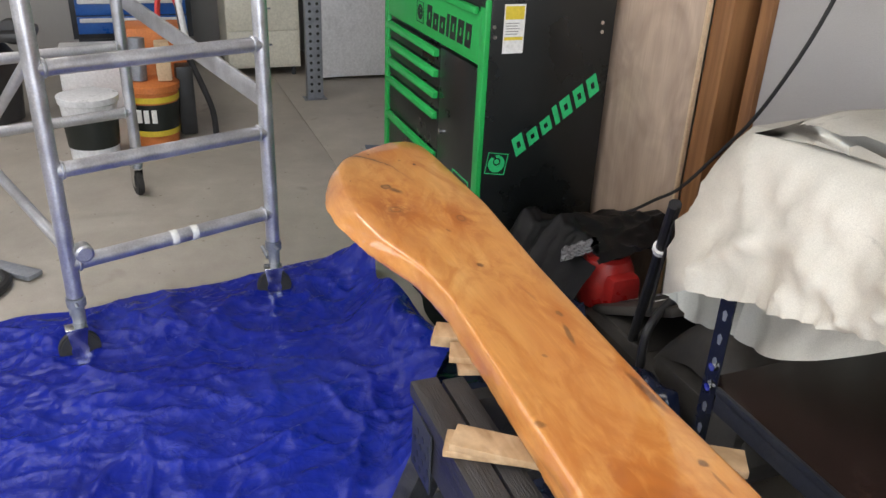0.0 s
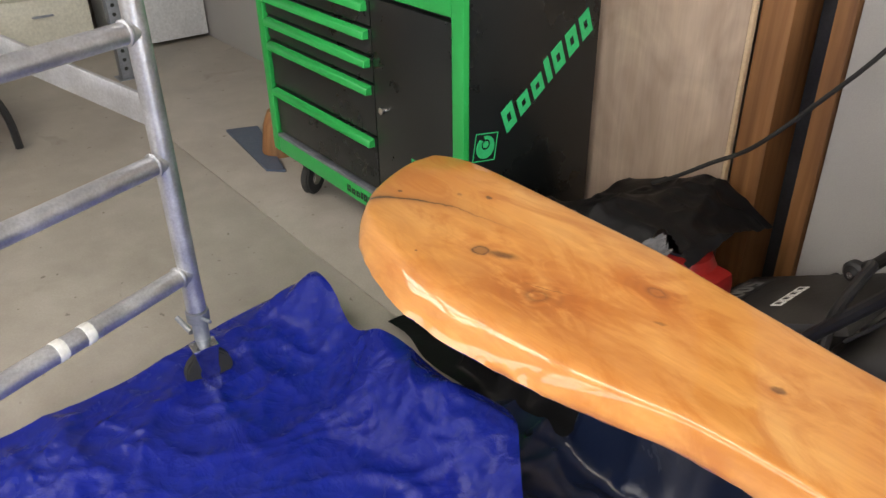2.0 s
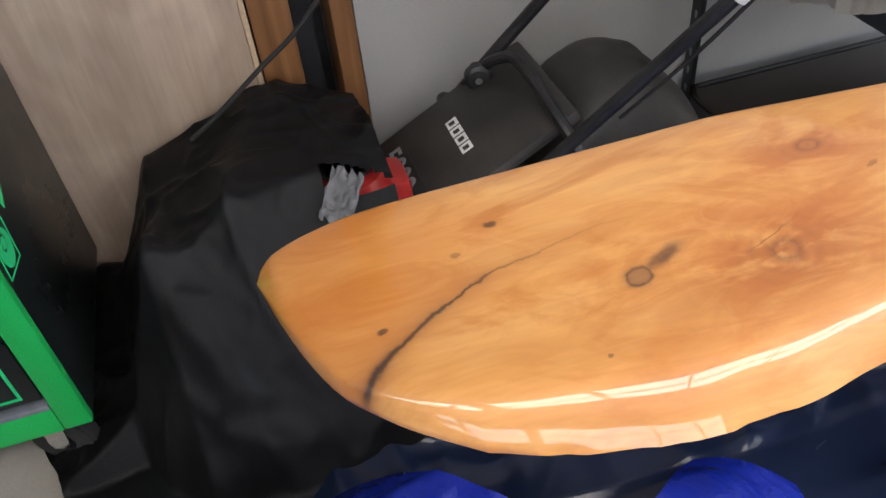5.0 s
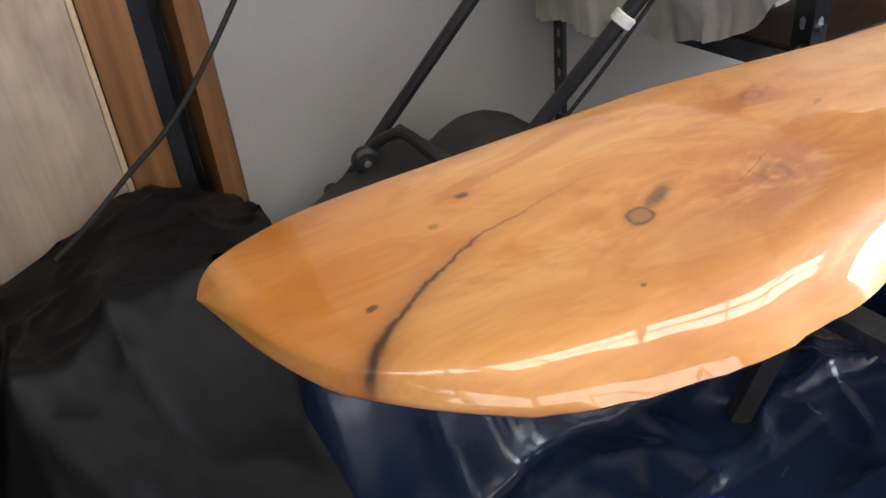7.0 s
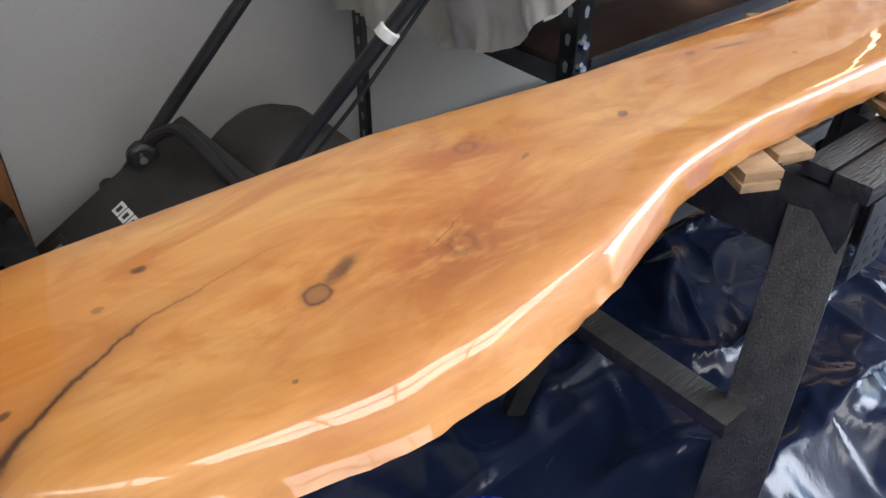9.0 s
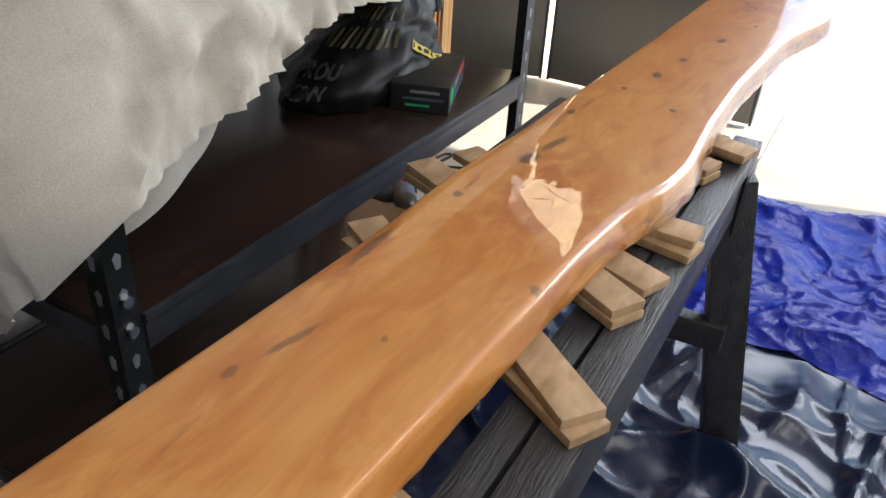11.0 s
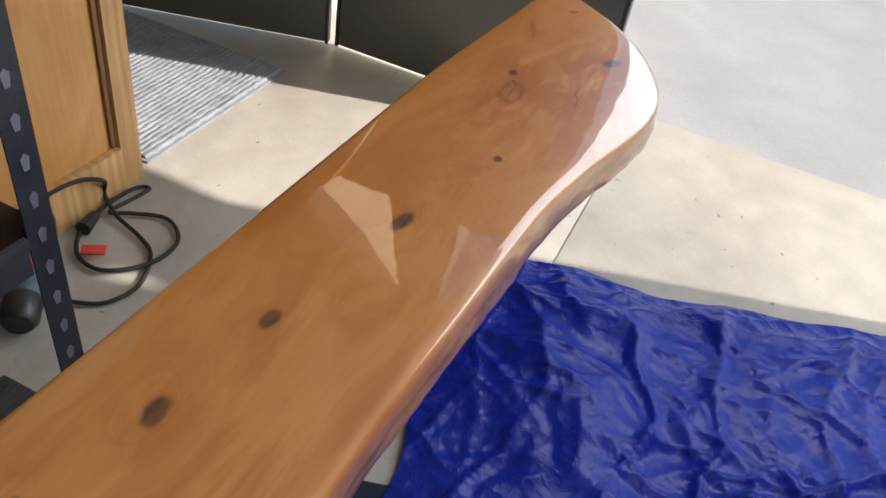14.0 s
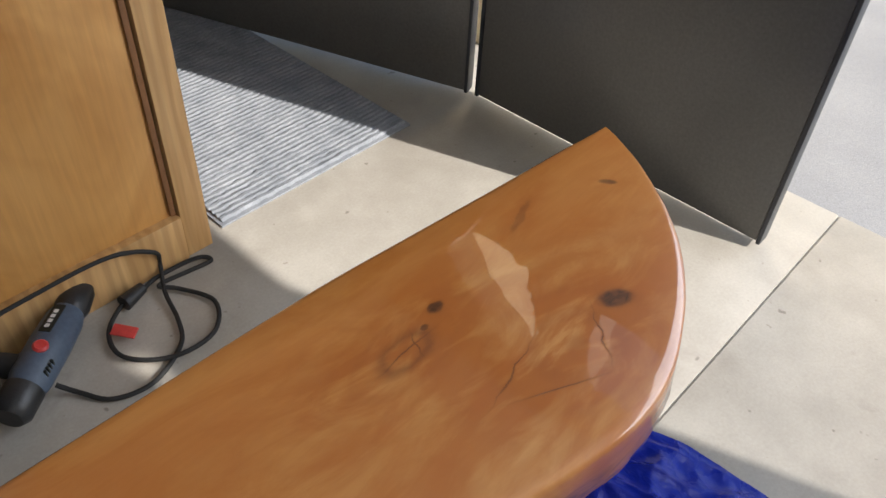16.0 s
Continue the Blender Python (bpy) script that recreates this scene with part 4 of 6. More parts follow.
rod(bm, (-0.815, TY0 - 0.006, 0.565), (-0.815, TY0 + 0.006, 0.565), 0.011, 18)
part("lock", bm, "chrome", dr, "chrome lock")


def emblem(bm, cx, cz, r, square):
    """A framed round emblem in the x-z plane at depth 0..1 mm."""
    d0, d1 = 0.0, 0.0012
    if square:
        fr = [(-1, -1), (1, -1), (1, 1), (-1, 1)]
    else:
        fr = [(0, -1.25), (1.25, 0), (0, 1.25), (-1.25, 0)]
    for i in range(4):
        a, b = Vector(fr[i]), Vector(fr[(i + 1) % 4])
        pts = [(cx + r * p.x, cz + r * p.y) for p in (a, b, b * 0.93, a * 0.93)]
        prism(bm, pts, 1, d0, d1)
    n = 28
    for i in range(n):
        if not square and 4 < i < 7:
            continue
        t0, t1 = 2 * math.pi * i / n, 2 * math.pi * (i + 1) / n
        k = 0.72
        pts = [(cx + r * k * math.cos(t0), cz + r * k * math.sin(t0)), (cx + r * k * math.cos(t1), cz + r * k * math.sin(t1)),
               (cx + r * (0.12 + 0.33 * math.cos(t1)), cz + r * (0.12 + 0.33 * math.sin(t1))), (cx + r * (0.12 + 0.33 * math.cos(t0)), cz + r * (0.12 + 0.33 * math.sin(t0)))]
        prism(bm, pts, 1, d0, d1)
    pts = [(cx + r * (0.12 + 0.24 * math.cos(math.pi / 3 * i)), cz + r * (0.12 + 0.24 * math.sin(math.pi / 3 * i))) for i in range(6)]
    prism(bm, pts, 1, d0, d1 + 0.0003)


def wordmark(bm, x, z, h, slant, step, count=7):
    """Plain slanted bars the size of a word: no letters."""
    for i in range(count):
        wide = 0.74 if i != 3 else 0.34
        tall = 1.0 if i in (0, 3, 4, 5, 6) else 0.76
        x0 = x + sum(step * (1.0 if j != 3 else 0.55) for j in range(i))
        q = [(x0, z), (x0 + step * wide, z), (x0 + step * wide + slant * h * tall, z + h * tall), (x0 + slant * h * tall, z + h * tall)]
        c = Vector((sum(p[0] for p in q) / 4, sum(p[1] for p in q) / 4))
        inner = [tuple(c + (Vector(p) - c) * 0.34) for p in q]
        for k in range(4):
            if i in (3,):
                break
            prism(bm, [q[k], q[(k + 1) % 4], inner[(k + 1) % 4], inner[k]], 1, 0.0, 0.0012)
        if i == 3:
            prism(bm, q, 1, 0.0, 0.0012)


bm = bmesh.new()
emblem(bm, -0.592, 0.374, 0.083, True)
bmesh.ops.transform(bm, matrix=Matrix.Translation((0, TY0 + 0.0025, 0)), verts=bm.verts[:])
tagged(part("emblem", bm, "decal", dr, "bright green emblem", False), kind="stuff")
bm = bmesh.new()
wordmark(bm, -1.02, 0.945, 0.085, 0.12, 0.074)
emblem(bm, -1.10, 0.985, 0.042, True)
bmesh.ops.transform(bm, matrix=Matrix.Translation((0, TY0 + 0.0005, 0)), verts=bm.verts[:])
tagged(part("wordmark", bm, "blackmark", head, "black printed bars", False), kind="stuff")
bm = bmesh.new()
wordmark(bm, -1.06, 0.208, 0.026, 0.1, 0.029)
bmesh.ops.transform(bm, matrix=Matrix.Translation((0, TY0 - 0.0015, 0)), verts=bm.verts[:])
tagged(part("wordmark", bm, "blackmark", rail, "black printed bars", False), kind="stuff")
# slanting wordmark on the side panel
bm = bmesh.new()
wordmark(bm, 0.075, -0.03, 0.068, 0.28, 0.0625)
emblem(bm, 0.0, 0.0, 0.046, False)
turn = Matrix.Rotation(radians(-36), 4, 'Y')
bmesh.ops.transform(bm, matrix=Matrix.Translation((TX1 + 0.0014, 0.637, 0.553)) @ Matrix.Rotation(radians(90), 4, 'Z') @ turn, verts=bm.verts[:])
tagged(part("wordmark", bm, "decal", side, "bright green slanted bars", False), kind="stuff")
boxes("warning_label", [((TX1 + 0.0003, 0.628, 0.952), (TX1 + 0.0012, 0.706, 1.116))], "paper", side, "white paper label", 0)
for z0, z1 in ((1.066, 1.110), (0.997, 1.008)):
    boxes("label_band", [((TX1 + 0.0013, 0.632, z0), (TX1 + 0.0018, 0.702, z1))], "yellow", side, "yellow printed band", 0)
for k in range(5):
    boxes("printed_line", [((TX1 + 0.0013, 0.636, 1.016 + 0.009 * k), (TX1 + 0.0017, 0.680 + 0.004 * (k % 3), 1.019 + 0.009 * k))], "print_grey", side, "", 0)
for y, z in ((0.593, 1.042), (0.598, 1.008), (1.011, 1.048), (1.013, 1.016)):
    bm = bmesh.new()
    rod(bm, (TX1 - 0.001, y, z), (TX1 + 0.003, y, z), 0.007, 12)
    part("bolt", bm, "chrome", side)


def castor(x, y, r, top, parent, w=0.035, turn=0.0):
    bm = bmesh.new()
    rod(bm, (-w / 2, 0, r), (w / 2, 0, r), r, 28)
    bmesh.ops.bevel(bm, geom=[e for e in bm.edges if len(e.link_faces) == 2 and e.calc_face_angle(0) > 1], offset=0.006, segments=2, affect='EDGES')
    mw = Matrix.Translation((x, y, 0)) @ Matrix.Rotation(turn, 4, 'Z')
    bmesh.ops.transform(bm, matrix=mw, verts=bm.verts[:])
    wh = part("wheel", bm, "rubber", parent, "black rubber castor wheel")
    bm = bmesh.new()
    rod(bm, (-w / 2 - 0.003, 0, r), (w / 2 + 0.003, 0, r), r * 0.42, 20)
    bmesh.ops.transform(bm, matrix=mw, verts=bm.verts[:])
    part("hub", bm, "chrome", wh, "metal hub")
    bm = bmesh.new()
    for s in (-1, 1):
        prism(bm, [(-0.018, r - 0.015), (0.018, r - 0.015), (0.032, top - 0.012), (-0.032, top - 0.012)], 0, s * (w / 2 + 0.006) - 0.0015, s * (w / 2 + 0.006) + 0.0015)
    box(bm, (-w / 2 - 0.008, -0.034, top - 0.012), (w / 2 + 0.008, 0.034, top - 0.004), 0.002)
    bmesh.ops.transform(bm, matrix=mw, verts=bm.verts[:])
    part("fork", bm, "chrome", parent)


for x, y, t in ((-1.50, 0.66, 0.5), (-0.53, 0.66, 1.2), (-1.50, 0.97, 0.2), (-0.53, 0.97, 0.9)):
    castor(x, y, 0.068, 0.194, tc, turn=t)

# ---------------------------------------------------------------- aluminium scaffold tower
sc = thing("scaffold_tower", (-1.1, -0.6, 0), "silver aluminium mobile scaffold frames on black castors", "scaffold")
FL, FR = Vector((-0.415, -0.82, 0)), Vector((-0.664, -0.15, 0))
BL, BR = Vector((-1.66, -1.28, 0)), Vector((-1.905, -0.61, 0))
UP = Vector((0, 0, 1))
for p in (FL, FR, BL, BR):
    bm = bmesh.new()
    rod(bm, p + UP * 0.24, p + UP * 2.1, 0.0255, 20)
    post = part("post", bm, "alu", sc)
    bm = bmesh.new()
    rod(bm, p + UP * 0.135, p + UP * 0.245, 0.021, 16)
    rod(bm, p + UP * 0.205, p + UP * 0.235, 0.030, 16)
    part("stem", bm, "steel_grey", post)
    bm = bmesh.new()
    rod(bm, p + UP * 0.225 + Vector((0.028, 0, 0)), p + UP * 0.225 + Vector((0.06, 0.01, 0)), 0.005, 8)
    rod(bm, p + UP * 0.16 + Vector((-0.02, -0.02, 0)), p + UP * 0.175 + Vector((-0.085, -0.03, 0)), 0.008, 8)
    tagged(part("brake_pin", bm, "steel_grey", post), kind="stuff")
    castor(p.x + 0.03, p.y - 0.01, 0.064, 0.15, sc, 0.03, 0.6 + p.x)
for a, b in ((FL, FR), (BL, BR)):
    for z in (0.352, 0.66, 0.965, 1.27, 1.58):
        bm = bmesh.new()
        zz = z if a is FL else z + 0.06
        rod(bm, a + UP * zz, b + UP * zz, 0.0245, 18)
        rung = part("rung", bm, "alu", sc)
        d = (b - a).normalized()
        bm = bmesh.new()
        for q in (a + d * 0.024, b - d * 0.036):
            lathe(bm, q + UP * zz, [(0.0255, 0.0), (0.0295, 0.002), (0.0295, 0.006), (0.0255, 0.011)], 18, d)
        tagged(part("weld", bm, "alu", rung), kind="stuff")
bm = bmesh.new()
for q in (0.46, 0.56):
    p = FL.lerp(FR, q) + UP * 0.352
    d = (FR - FL).normalized()
    lathe(bm, p, [(0.0248, 0.0), (0.0262, 0.001), (0.0262, 0.022), (0.0248, 0.024)], 18, d)
part("tape_band", bm, "paper", sc, "remnants of old pale tape")
slanted("platform_beam", BR + Vector((0.02, 0.03, 0.93)), FR + Vector((-0.03, -0.01, 0.78)), 0.012, 0.075, "alu", sc)
bm = bmesh.new()
rod(bm, FL + UP * 0.385 + Vector((-0.03, 0, 0)), BL + UP * 0.42, 0.019, 14)
part("brace", bm, "alu", sc)
bm = bmesh.new()
rod(bm, FL + UP * 1.0 + Vector((-0.03, 0, 0)), BL + UP * 0.30, 0.016, 14)
part("brace", bm, "alu", sc)
bm = bmesh.new()
lathe(bm, FL + UP * 0.385 + Vector((-0.01, 0.045, 0)), [(0.022, -0.025), (0.029, -0.02), (0.029, 0.02), (0.022, 0.025)], 16, (-1, -0.3, 0))
part("clamp", bm, "alu", sc)
bm = bmesh.new()
rod(bm, (-2.25, -0.30, 0.62), (-2.42, -0.40, 1.6), 0.016, 12)
part("brace", bm, "white", sc, "white painted diagonal tube")

# ---------------------------------------------------------------- steel shelving, drop cloth and what lies on it
SX0, SX1, SY0, SY1, SZ = 1.06, 2.24, 0.40, 1.10, 0.665
sh = thing("shelving_unit", (1.65, 0.75, 0), "black boltless steel shelving with dark brown shelves", "shelving")
for x, y in ((SX0, SY0), (SX1, SY0), (SX0, SY1), (SX1, SY1)):
    sx, sy = (1 if x == SX0 else -1), (1 if y == SY0 else -1)
    bm = bmesh.new()
    box(bm, (min(x, x + sx * 0.038), min(y, y + sy * 0.002), 0), (max(x, x + sx * 0.038), max(y, y + sy * 0.002), 1.14))
    box(bm, (min(x, x + sx * 0.002), min(y + sy * 0.0022, y + sy * 0.038), 0), (max(x, x + sx * 0.002), max(y + sy * 0.0022, y + sy * 0.038), 1.14))
    post = part("upright", bm, "steel_dark" if x == SX1 else "black", sh)
    bm = bmesh.new()
    for k in range(22):
        z = 0.06 + k * 0.05
        q = x + sx * 0.019
        pts = [(q - 0.0035, z - 0.012), (q + 0.0035, z - 0.012), (q + 0.006, z + 0.004), (q, z + 0.010), (q - 0.006, z + 0.004)]
        yy = y - sy * 0.0008
        prism(bm, pts, 1, min(yy, y + sy * 0.0003), max(yy, y + sy * 0.0003))
        q = y + sy * 0.02
        xx = x - sx * 0.0008
        pts = [(q - 0.0035, z - 0.012), (q + 0.0035, z - 0.012), (q + 0.006, z + 0.004), (q, z + 0.010), (q - 0.006, z + 0.004)]
        prism(bm, pts, 0, min(xx, x + sx * 0.0003), max(xx, x + sx * 0.0003))
    tagged(part("slot_row", bm, "steel_grey", post, "pale keyhole slots", False), kind="stuff")
for z in (0.20, SZ, 1.13):
    b = boxes("shelf_board", [((SX0 + 0.006, SY0 + 0.006, z - 0.012), (SX1 - 0.006, SY1 - 0.006, z))], "brown_shelf", sh, "dark brown laminate board", 0.002)
    for y in (SY0 - 0.001, SY1 - 0.021):
        boxes("beam", [((SX0 + 0.041, y, z - 0.052), (SX1 - 0.041, y + 0.022, z - 0.013)), ((SX0 + 0.041, y - 0.004, z - 0.0125), (SX1 - 0.041, y + 0.004, z + 0.004))], "steel_dark", b, "dark steel beam", 0.002)
    for x in (SX0 + 0.003, SX1 - 0.023):
        boxes("beam", [((x, SY0 + 0.041, z - 0.052), (x + 0.02, SY1 - 0.041, z - 0.013))], "steel_dark", b, "dark steel beam", 0.002)
for z in (0.70, 0.655):
    bm = bmesh.new()
    rod(bm, (SX0 + 0.02, SY0 - 0.006, z), (SX0 + 0.02, SY0 - 0.001, z), 0.008, 10)
    part("bolt", bm, "chrome", sh)


def drape():
    """Cloth over the top shelf: hangs down the front and over the end, in folds."""
    bm = bmesh.new()
    x0, x1, y0, y1, zt = 1.030, 2.28, 0.384, 1.12, 1.154
    # run round the rim: from the back of the near end, along the end, round the corner, along the front
    rim = [(x0 + 0.03, y1)] + [(x0 + 0.01 * math.sin(k), y1 - (y1 - y0) * k / 14) for k in range(1, 14)]
    rim += [(x0 + 0.005, y0 + 0.03), (x0 + 0.04, y0)] + [(x0 + 0.04 + (x1 - x0 - 0.04) * k / 26, y0 - 0.0 * k) for k in range(1, 27)]
    fine = []
    for a, b in zip(rim, rim[1:]):
        for k in range(5):
            fine.append((a[0] + (b[0] - a[0]) * k / 5, a[1] + (b[1] - a[1]) * k / 5))
    fine.append(rim[-1])
    n = len(fine)
    cx, cy = (x0 + x1) / 2, (y0 + y1) / 2
    cols = []
    for i, (x, y) in enumerate(fine):
        s = i / (n - 1)
        end = s < 0.37
        corner = math.exp(-((s - 0.37) / 0.06) ** 2)
        fold = 0.0 if end else math.sin(s * 95 + 3 * noise.noise((s * 12, 0, 1))) * 0.5 + noise.noise((s * 40, 3, 2))
        if end:
            drop = 0.56 - 0.10 * s / 0.37 + 0.012 * noise.noise((s * 9, 1, 7)) - 0.10 * corner
        else:
            u = (s - 0.37) / 0.63
            drop = 0.275 - 0.092 * min(1.0, u * 3.0) + 0.012 * noise.noise((u * 14, 5, 3)) + 0.02 * corner
        out = Vector((-1, 0, 0)) if end else Vector((0, -1, 0))
        if corner > 0.3:
            out = (out + Vector((-0.7, -0.7, 0)) * corner).normalized()
        col = []
        # top rows, from the shelf's middle to the rim
        for k in range(7):
            f = k / 7
            px, py = x + (cx - x) * (1 - f) * (1.0 if end else 0.0), y + (cy - y) * (1 - f) * (0.25 if end else 1.0)
            hump = 0.035 * max(0.0, noise.noise((px * 4, py * 4, 2))) + 0.03 * math.exp(-((px - 1.2) ** 2 + (py - 0.6) ** 2) / 0.05)
            col.append(Vector((px, py, zt + hump * (1 - f ** 3))))
        for k in range(0, 13):
            f = k / 12
            diag = 0.030 * (ridged((s * 1.0 + f * 0.13, f * 0.10), 13.0, 4.0) ** 4 - 0.1) + 0.014 * (ridged((s * 1.0 - f * 0.20, f * 0.15), 24.0, 7.0) ** 5 - 0.1)
            ruff = 0.007 * fold * f + 1.25 * diag * min(1.0, f * 3) + 0.02 * corner * f * (1 - f) * 2
            gather = 0.005 * math.sin(s * 420) * max(0.0, f - 0.86) * 8
            p = Vector((x, y, zt)) + out * (0.012 * math.sin(min(1, f * 4) * math.pi / 2) + ruff + 0.035 * f * corner + gather) + Vector((0, 0, -drop * f - 0.006 * (1 - f)))
            if end:
                p.x -= (0.085 * min(1.0, f / 0.62) - 0.045 * max(0.0, (f - 0.62) / 0.38)) * (1 - 0.5 * (y - 0.38) / 0.74) + 0.018 * f * noise.noise((y * 9, f * 5, 3))
            col.append(p)
        cols.append([bm.verts.new(p) for p in col])
    m = len(cols[0])
    for a, b in zip(cols, cols[1:]):
        for k in range(m - 1):
            bm.faces.new((a[k], b[k], b[k + 1], a[k + 1]))
    ob = part("drop_cloth", bm, "cloth", shade=180)
    return tagged(ob, "stained off-white drop cloth draped over the top shelf", "drop cloth")


drape()
# inner fold of cloth hanging behind the front upright
bm = bmesh.new()
sheet(bm, lambda u, v: Vector((1.045 + 0.36 * u, 0.445 + 0.022 * math.sin(u * 5 + 2 * v) + 0.012 * ridged((u * 0.5 + v * 0.3, v * 0.2), 7.0, 3.0) ** 4, 1.07 - v * (0.340 - 0.21 * u ** 1.4 + 0.01 * math.sin(u * 3.1)))), 60, 12)
tagged(part("hanging_cloth", bm, "cloth", shade=180), "off-white fold of cloth hanging inside the shelving", "cloth")

tm = thing("tape_measure", (1.30, 0.55, 1.19), "black and yellow tape measure on the drop cloth", "tape measure")
bm = bmesh.new()
lathe(bm, (1.26, 0.50, 1.232), [(0.0, -0.02), (0.03, -0.02), (0.036, -0.012), (0.036, 0.012), (0.03, 0.02), (0.0, 0.02)], 24, (0.6, -0.7, 0.2))
part("case", bm, "plastic", tm)
bm = bmesh.new()
box(bm, (1.27, 0.50, 1.225), (1.33, 0.55, 1.275), 0.012)
part("shell", bm, "yellow", tm, "yellow shell")
bm = bmesh.new()
box(bm, (1.17, 0.55, 1.212), (1.30, 0.59, 1.245), 0.014)
tagged(part("tool_grip", bm, "rubber"), "black rubber tool handle lying on the cloth", "tool")

# bag, glove box on the middle shelf
bag = thing("tool_bag", (1.95, 0.72, SZ), "slumped black nylon bag with olive printing", "bag")
bm = bmesh.new()
def bag_pt(u, v):
    t = 2 * math.pi * u
    h = v
    rx = 0.200 * (1 - 0.66 * h ** 1.8) * (1 + 0.10 * noise.noise((math.cos(t) * 1.5, math.sin(t) * 1.5, h * 2)))
    ry = 0.135 * (1 - 0.66 * h ** 1.6) * (1 + 0.12 * noise.noise((math.cos(t) * 1.5 + 5, math.sin(t) * 1.5, h * 2)))
    fold = 0.016 * noise.noise((math.cos(t) * 3, math.sin(t) * 3 + h * 3, h * 7)) + 0.010 * (ridged((math.cos(t) * 2 + h, math.sin(t) * 2), 2.6, 4.0) ** 5 - 0.3)
    z = SZ + 0.004 + 0.185 * h ** 0.85 + 0.012 * math.sin(t * 2 + 1) * h
    bulge = 1 + 0.12 * math.sin(min(h * 3.0, 1) * math.pi)
    return Vector((1.945 + 0.13 * h ** 1.4 + (rx * bulge + fold) * math.cos(t), 0.665 - 0.02 * h + (ry * bulge + fold) * math.sin(t), z))
g = sheet(bm, bag_pt, 64, 26)
bmesh.ops.remove_doubles(bm, verts=bm.verts[:], dist=0.0006)
bm.faces.new([v for v in sorted([w for w in bm.verts if w.is_boundary and w.co.z > SZ + 0.12], key=lambda w: math.atan2(w.co.y - 0.645, w.co.x - 2.075))])
part("body", bm, "bag", bag, shade=180)
bm = bmesh.new()
tube(bm, [(2.06, 0.64, SZ + 0.16), (2.10, 0.625, SZ + 0.185), (2.135, 0.615, SZ + 0.180), (2.15, 0.61, SZ + 0.13)], 0.024, 10)
part("knot", bm, "bag", bag)


def strip_on_bag(name, u0, u1, v0, v1, lift, material, n=6, slope=0.0):
    bm = bmesh.new()
    c = Vector((1.97, 0.66, SZ + 0.06))
    def fn(a, b):
        p = bag_pt(u0 + (u1 - u0) * a, v0 + (v1 - v0) * b + slope * (u0 + (u1 - u0) * a - 0.70))
        d = p - c
        d.z *= 0.6
        return p + d.normalized() * lift
    sheet(bm, fn, n, 2)
    return part(name, bm, material, bag, shade=180)


for k in range(10):
    u = 0.475 + 0.021 * k
    strip_on_bag("printed_bar", u, u + 0.009, 0.50, 0.66, 0.003, "print_olive", 3)
    strip_on_bag("printed_bar", u + 0.004, u + 0.012, 0.72, 0.84, 0.003, "print_olive", 3)
strip_on_bag("label_strip", 0.715, 0.835, 0.52, 0.60, 0.005, "yellow", 12, -2.6)
for k in range(7):
    strip_on_bag("label_bar", 0.722 + 0.016 * k, 0.731 + 0.016 * k, 0.54, 0.58, 0.0062, "blackmark", 2, -2.6)
for i, (wd, u, v) in enumerate((("PROU", 0.462, 0.27), ("KIW", 0.474, 0.10))):
    cu = bpy.data.curves.new("printed_word", 'FONT')
    cu.body, cu.size, cu.extrude, cu.offset = wd, 0.042, 0.0004, 0.0012
    tmp = new("printed_word", cu)
    dg = bpy.context.evaluated_depsgraph_get()
    me = bpy.data.meshes.new_from_object(tmp.evaluated_get(dg))
    bpy.data.objects.remove(tmp)
    c = Vector((1.97, 0.66, SZ + 0.06))
    for vtx in me.vertices:
        p = bag_pt(u + vtx.co.x * 1.0, v + vtx.co.y * 3.9)
        vtx.co = p + (p - c).normalized() * (0.003 + vtx.co.z)
    me.materials.append(M["print_bag"])
    ob = new("printed_word", me)
    ob.parent = bag
    ob.matrix_parent_inverse = Matrix.Translation(bag.location).inverted()

gx = thing("glove_box", (2.02, 0.5, SZ), "flat dark cardboard glove box with a green disc", "box")
gr = Matrix.Translation((1.982, 0.514, SZ)) @ Matrix.Rotation(radians(21), 4, 'Z')
for nm, mat, lo, hi in (("carton", "plastic", (-0.11, -0.06, 0.001), (0.11, 0.06, 0.057)), ("side_print", "bluegrey", (-0.045, -0.0606, 0.008), (0.10, -0.0602, 0.024)), ("side_print", "redglow", (0.03, -0.0606, 0.034), (0.10, -0.0602, 0.050)), ("side_print", "print_grey", (-0.04, -0.0606, 0.032), (0.02, -0.0602, 0.046)), ("front_print", "print_grey", (-0.1106, -0.04, 0.040), (-0.1102, 0.02, 0.046)), ("front_print", "decal", (-0.1106, -0.02, 0.012), (-0.1102, 0.03, 0.017)), ("front_print", "bluegrey", (-0.1106, -0.05, 0.026), (-0.1102, 0.035, 0.031))):
    bm = bmesh.new()
    box(bm, lo, hi, 0.001 if nm == "carton" else 0)
    bmesh.ops.transform(bm, matrix=gr, verts=bm.verts[:])
    part(nm, bm, mat, gx)
bm = bmesh.new()
rod(bm, (-0.075, -0.0602, 0.029), (-0.075, -0.0610, 0.029), 0.019, 24)
bmesh.ops.transform(bm, matrix=gr, verts=bm.verts[:])
part("disc", bm, "decal", gx, "green printed disc")

# ---------------------------------------------------------------- mower under its cover
mo = thing("lawn_mower", (0.4, 0.85, 0), "dusty black lawn mower with red engine and folded handle", "lawn mower")
bm = bmesh.new()
box(bm, (0.18, 0.66, 0.09), (0.62, 1.03, 0.30), 0.06)
part("deck", bm, "dusty", mo)
bm = bmesh.new()
box(bm, (0.215, 0.70, 0.24), (0.50, 1.0, 0.31), 0.03)
hoodp = part("cowl", bm, "dusty", mo)
